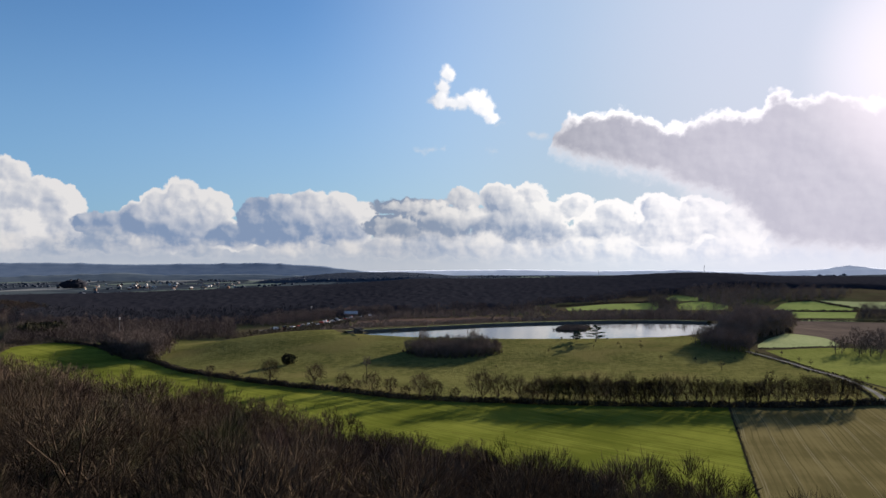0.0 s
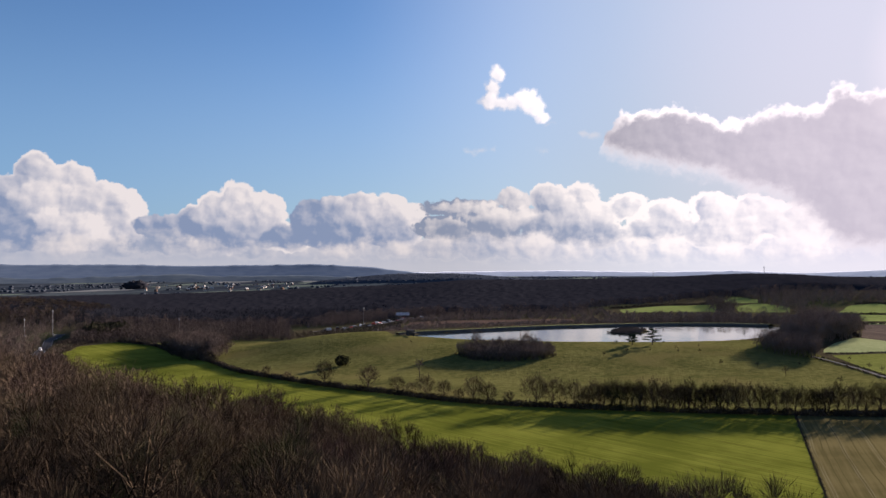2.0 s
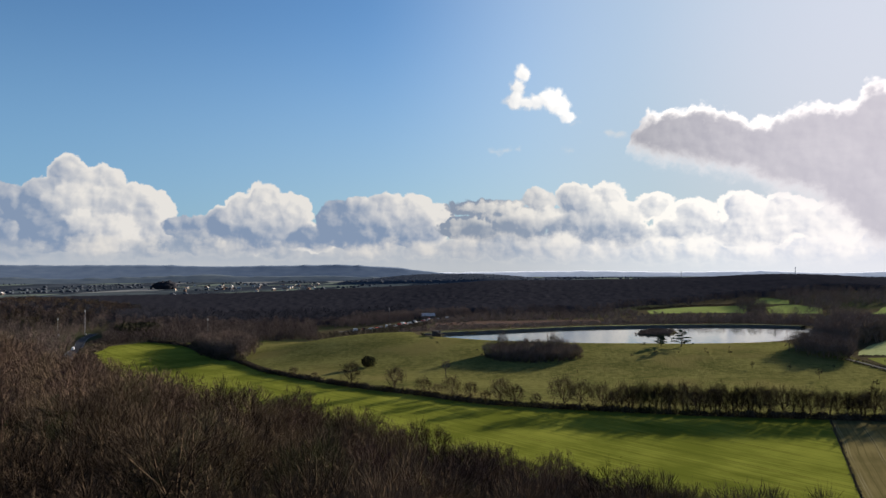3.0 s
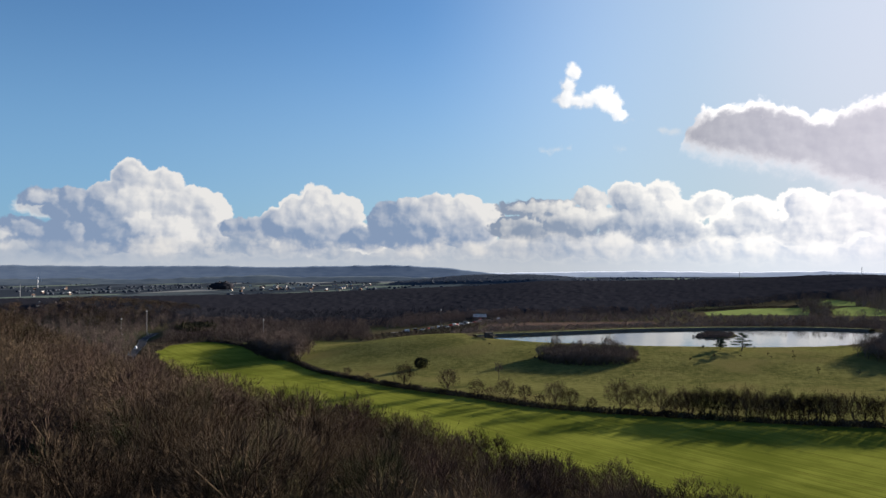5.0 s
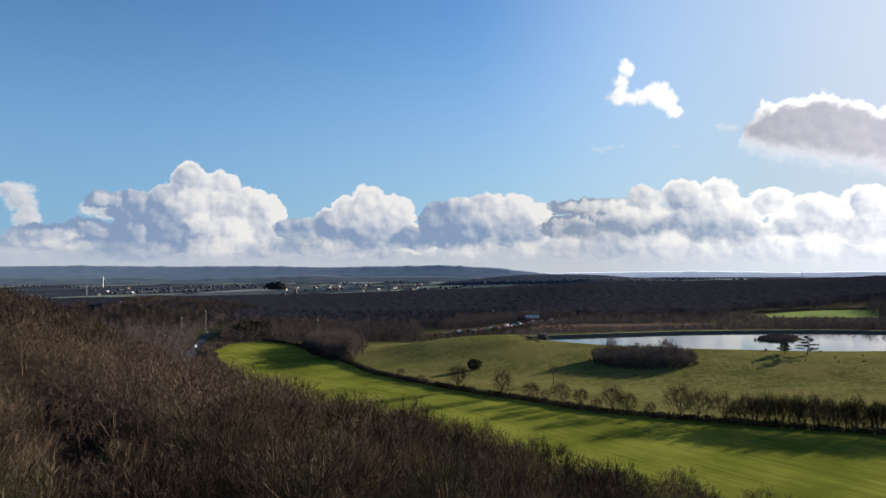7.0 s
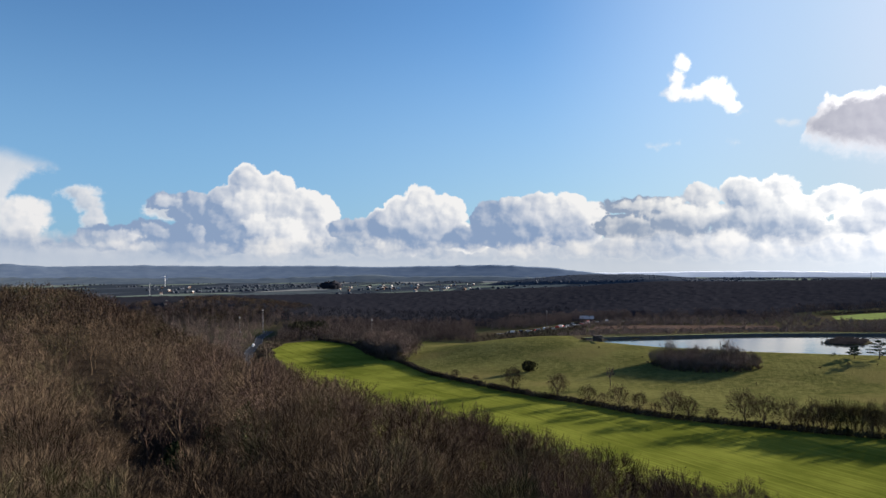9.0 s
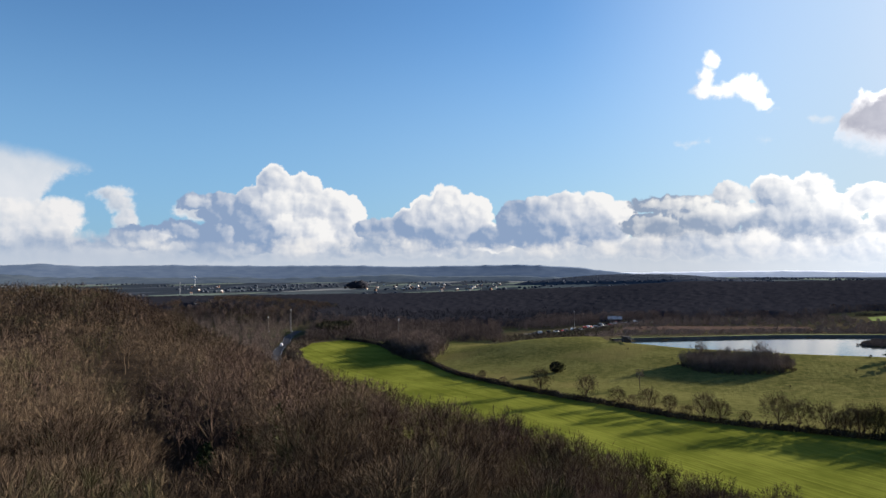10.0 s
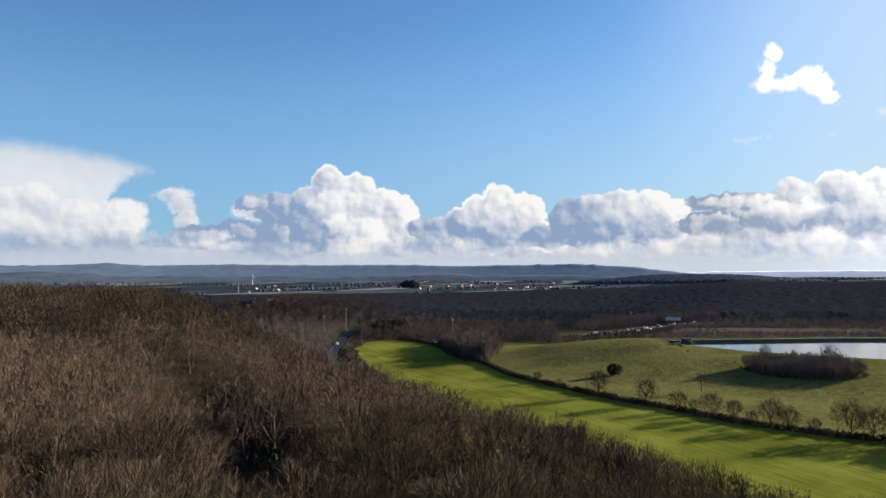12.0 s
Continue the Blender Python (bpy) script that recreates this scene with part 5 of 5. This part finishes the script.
# ---------------------------------------------------------------- far hills, a plain backdrop at the skyline
def ridge(name, distance, outline_points, mat, depth, label, rough=4.0, seed=0):
    az = np.arange(outline_points[0][0], outline_points[-1][0] + 0.01, 0.12)
    top = np.interp(az, *np.array(outline_points).T)
    a = np.radians(az)
    wob = np.array([noise.fractal(Vector((t * 0.9, seed, 0)), 0.8, 2.1, 6) for t in az]) * rough
    crest = 60 + distance * np.tan(np.radians(top)) + wob
    soft = np.convolve(np.pad(crest, 20, mode="edge"), np.ones(41) / 41, "valid")
    rows = [(distance - depth, np.full(len(a), -40.0)), (distance - depth * 0.5, soft * 0.45), (distance - 20, soft * 0.92 - 2), (distance, crest), (distance + 30, np.full(len(a), -40.0))]
    v = [np.c_[np.sin(a) * d, np.cos(a) * d, z] for d, z in rows]
    me = smooth_faces(mesh(name, np.concatenate(v), grid_faces(5, len(a)), mat))
    me.flip_normals()
    return tagged(new(name, me), label, "hills", kind="structure")


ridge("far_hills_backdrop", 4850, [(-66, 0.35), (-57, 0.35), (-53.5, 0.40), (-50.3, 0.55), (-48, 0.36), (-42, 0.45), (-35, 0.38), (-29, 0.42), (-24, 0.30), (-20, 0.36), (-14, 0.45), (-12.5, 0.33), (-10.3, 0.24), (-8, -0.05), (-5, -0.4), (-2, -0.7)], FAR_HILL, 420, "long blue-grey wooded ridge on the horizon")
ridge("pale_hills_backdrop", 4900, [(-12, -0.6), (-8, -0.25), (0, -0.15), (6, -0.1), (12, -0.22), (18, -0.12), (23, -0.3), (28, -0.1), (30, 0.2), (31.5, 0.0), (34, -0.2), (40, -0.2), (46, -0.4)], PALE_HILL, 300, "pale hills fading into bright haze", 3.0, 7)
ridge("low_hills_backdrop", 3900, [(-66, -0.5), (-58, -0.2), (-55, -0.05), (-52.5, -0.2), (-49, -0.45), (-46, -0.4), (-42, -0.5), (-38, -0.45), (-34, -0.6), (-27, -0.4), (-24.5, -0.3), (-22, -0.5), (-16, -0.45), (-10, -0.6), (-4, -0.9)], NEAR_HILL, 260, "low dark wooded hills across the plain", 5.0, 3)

rng = np.random.default_rng(61)
hx, hy = scatter(rng, lambda x, y: (((x + 230) / 420) ** 2 + ((y - 2540) / 230) ** 2 < 1), -700, 250, 2300, 2780, 22.0)
smooth_faces(stuff("hump_wood", FAR_KINDS, hx, hy, rng.uniform(0.74, 0.9, len(hx)), HAZED_WOOD, "dark wood covering a distant rounded hill", "woodland", rng).data)
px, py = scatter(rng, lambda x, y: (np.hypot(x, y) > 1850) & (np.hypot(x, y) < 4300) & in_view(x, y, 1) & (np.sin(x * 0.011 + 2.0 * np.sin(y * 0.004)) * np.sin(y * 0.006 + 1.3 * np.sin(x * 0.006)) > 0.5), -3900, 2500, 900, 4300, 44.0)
smooth_faces(stuff("plain_woods", FAR_KINDS, px, py, rng.uniform(0.3, 0.8, len(px)), HAZED_WOOD, "scattered woods and hedges over the distant plain", "woodland", rng).data)
dx, dy = scatter(rng, lambda x, y: (((x + 1247) / 20) ** 2 + ((y - 2385) / 26) ** 2 < 1), -1300, -1200, 2330, 2440, 10.0)
stuff("dark_clump", FAR_KINDS, dx, dy, rng.uniform(2.2, 2.9, len(dx)), SHADED_FAR_TWIGS, "tall dark clump of trees on the plain", "woodland", rng)


def wedge(w, d, h, z):
    """A gabled roof."""
    bm = bmesh.new()
    v = [bm.verts.new(c) for c in ((-w / 2, -d / 2, z), (w / 2, -d / 2, z), (w / 2, d / 2, z), (-w / 2, d / 2, z), (-w / 2, 0, z + h), (w / 2, 0, z + h))]
    for f in ((0, 1, 5, 4), (2, 3, 4, 5), (1, 2, 5), (3, 0, 4), (3, 2, 1, 0)):
        bm.faces.new([v[i] for i in f])
    return bm


def house(x, y, turn, w, d, h, label, wall=WALL, roof=ROOF, group=""):
    t = thing("house", x, y, turn, label, "house", group)
    solid("wall", box((w, d, h + 1), (0, 0, h / 2 - 0.5)), wall, t)
    solid("roof", wedge(w + 0.8, d + 0.8, d * 0.42, h), roof, t)
    solid("chimney", box((0.9, 0.9, 2.2), (w * 0.3, 0, h + d * 0.42)), wall, t)
    for i in (-1, 0, 1):
        for k in ((0.3, 0.7) if h > 4 else (0.5,)):
            solid("window" if i or k > 0.5 else "door", box((1.3, 0.12, 1.3), (i * w * 0.3, -d / 2 - 0.03, h * k)), DARK, t)
    return t


house(-648, 772, 140, 13, 8, 6, "cream rendered farmhouse catching the sun on the knoll")
house(-634, 782, 130, 9, 7, 4.5, "smaller cream outbuilding beside the farmhouse")
house(-624, 792, 150, 8, 6, 4, "low pale cottage beside the farmhouse")
for i in range(52):
    a, r = rng.choice([-28.5, -26.5, -24.0, -21.0, -18.5, -16.0, -40.0]) + rng.normal(0, 1.2), rng.uniform(2100, 3100)
    x, y = r * math.sin(radians(a)), r * math.cos(radians(a))
    house(x, y, rng.uniform(0, 180), rng.uniform(7, 12), rng.uniform(6, 8), rng.uniform(4, 5.5), "pale house in a distant village on the plain", [WALL, ROOF, SLATE, ROOF, WALL, ROOF, SLATE][i % 7], [ROOF, SLATE][i % 2], "houses of the distant villages")


def rod(r0, r1, h, z=0.0, sides=10):
    bm = bmesh.new()
    bmesh.ops.create_cone(bm, cap_ends=True, segments=sides, radius1=r0, radius2=r1, depth=h, matrix=Matrix.Translation((0, 0, z + h / 2)))
    return bm


def turbine(x, y, tall, blade, turn, spin, label):
    t = thing("wind_turbine", x, y, turn, label, "wind turbine", "turbines on the plain")
    solid("tower", rod(tall * 0.028, tall * 0.016, tall), WHITE, t)
    solid("nacelle", box((2.2, 6, 2.4), (0, 0.5, tall + 1), 0.3), WHITE, t)
    solid("hub", box((1.8, 1.8, 1.8), (0, -3.2, tall + 1), 0.4), WHITE, t)
    for k in range(3):
        bm = rod(1.0, 0.25, blade, 0, 6)
        bmesh.ops.transform(bm, matrix=Matrix.Translation((0, -3.6, tall + 1)) @ Matrix.Rotation(radians(spin + 120 * k), 4, "Y") @ Matrix.Diagonal((1, 0.35, 1, 1)), verts=bm.verts)
        solid("blade", bm, WHITE, t)
    return t


turbine(-2071, 2455, 42, 20, 30, 20, "white wind turbine standing on the far plain")


def mast(x, y, tall, label, thick=0.28):
    t = thing("mast", x, y, 0, label, "mast", "masts")
    solid("pole", rod(thick, thick * 0.6, tall, -0.5, 8), METAL, t)
    for k in range(3):
        bm = box((0.35, 0.25, 2.0))
        bmesh.ops.transform(bm, matrix=Matrix.Rotation(radians(120 * k), 4, "Z") @ Matrix.Translation((0.5, 0, tall - 1.6)), verts=bm.verts)
        solid("antenna", bm, METAL, t)
    solid("cabinet", box((1.2, 0.8, 1.6), (1.2, 0, 0.6), 0.04), METAL, t)
    return t


mast(-1450, 1655, 36, "pale tapering mast beyond the wooded ridge", 1.0)
mast(-443, 680, 26, "slim grey telephone mast beyond the bend of the road", 0.3)
mast(-463, 666, 18, "slender dark mast among trees by the road", 0.15)
mast(-291, 634, 24, "slender grey mast behind the copse", 0.16)
mast(377, 1709, 22, "thin mast on the wooded skyline", 0.8)
mast(521, 1407, 22, "thin mast on the hazy hilltop", 0.7)
mast(-150, 800, 20, "thin pole beside the depot yard", 0.12)

# depot yard, bare earth and parked vehicles
CLAY = speckled("bare_clay", (0.055, 0.038, 0.030), (0.115, 0.080, 0.064), 0.4, 0.05, bump=0.4, depth=0.2)
tagged(sheet("bare_ground", [(-95, 800), (-40, 812), (25, 828), (90, 840)], [(-95, 748), (-40, 760), (25, 775), (90, 790)], CLAY, 40, 12, 0.4), "reddish bare earth beside the depot yard", "bare ground", kind="structure")
YARD = [(-190, 728), (-171, 736), (-151, 752), (-133, 785), (-121, 823), (-104, 850), (-60, 862)]
tagged(ribbon("yard_road", YARD, 9.0, TRACK, 50, 0.5), "pale wet road through the depot yard", "road", kind="structure")
depot = thing("depot_shed", -114, 868, 12, "low metal-roofed depot shed among trees", "shed")
solid("wall", box((15, 10, 4.6), (0, 0, 1.8)), WOOD, depot)
solid("roof", wedge(16.5, 11.6, 3.4, 4.1), SLATE, depot)
for i in range(5):
    solid("door", box((2.3, 0.2, 3.0), (-6.0 + i * 3.0, -5.05, 1.5)), DARK, depot)
PAINTS = [WHITE, METAL, speckled("red_paint", (0.40, 0.03, 0.02), (0.52, 0.05, 0.035), 1.0, 0.2, rough=0.35), DARK, WHITE]


def vehicle(x, y, turn, paint, label, van):
    t = thing("van" if van else "car", x, y, turn, label, "van" if van else "car", "vehicles in the depot yard", z=ground_at(x, y) + 0.5)
    solid("body", box((1.9, 4.6, 0.8), (0, 0, 0.75), 0.12), paint, t)
    solid("cabin", box((1.8, 4.4, 1.4), (0, 0, 1.8), 0.15) if van else box((1.65, 2.4, 0.65), (0, -0.2, 1.42), 0.18), paint if van else DARK, t)
    for sx in (-0.9, 0.9):
        for sy in (-1.4, 1.4):
            bm = rod(0.33, 0.33, 0.22, -0.11, 12)
            bmesh.ops.transform(bm, matrix=Matrix.Translation((sx, sy, 0.33)) @ Matrix.Rotation(radians(90), 4, "Y"), verts=bm.verts)
            solid("wheel", bm, DARK, t)
    return t


yard = along(YARD, 60)
for i in range(34):
    q = yard[4 + int(i * 1.55)] + rng.normal(0, 1.2, 2) + np.array([3.2 * (-1) ** i, 0])
    van = i % 3 == 0
    vehicle(q[0], q[1], rng.uniform(0, 360), PAINTS[i % 5], ["white van", "grey car", "red car", "dark car", "white car"][i % 5] .replace("car", "van" if van else "car") + " parked in the depot yard", van)
vehicle(-380, 567, 28, WHITE, "white van standing on the road verge by the bend", True)
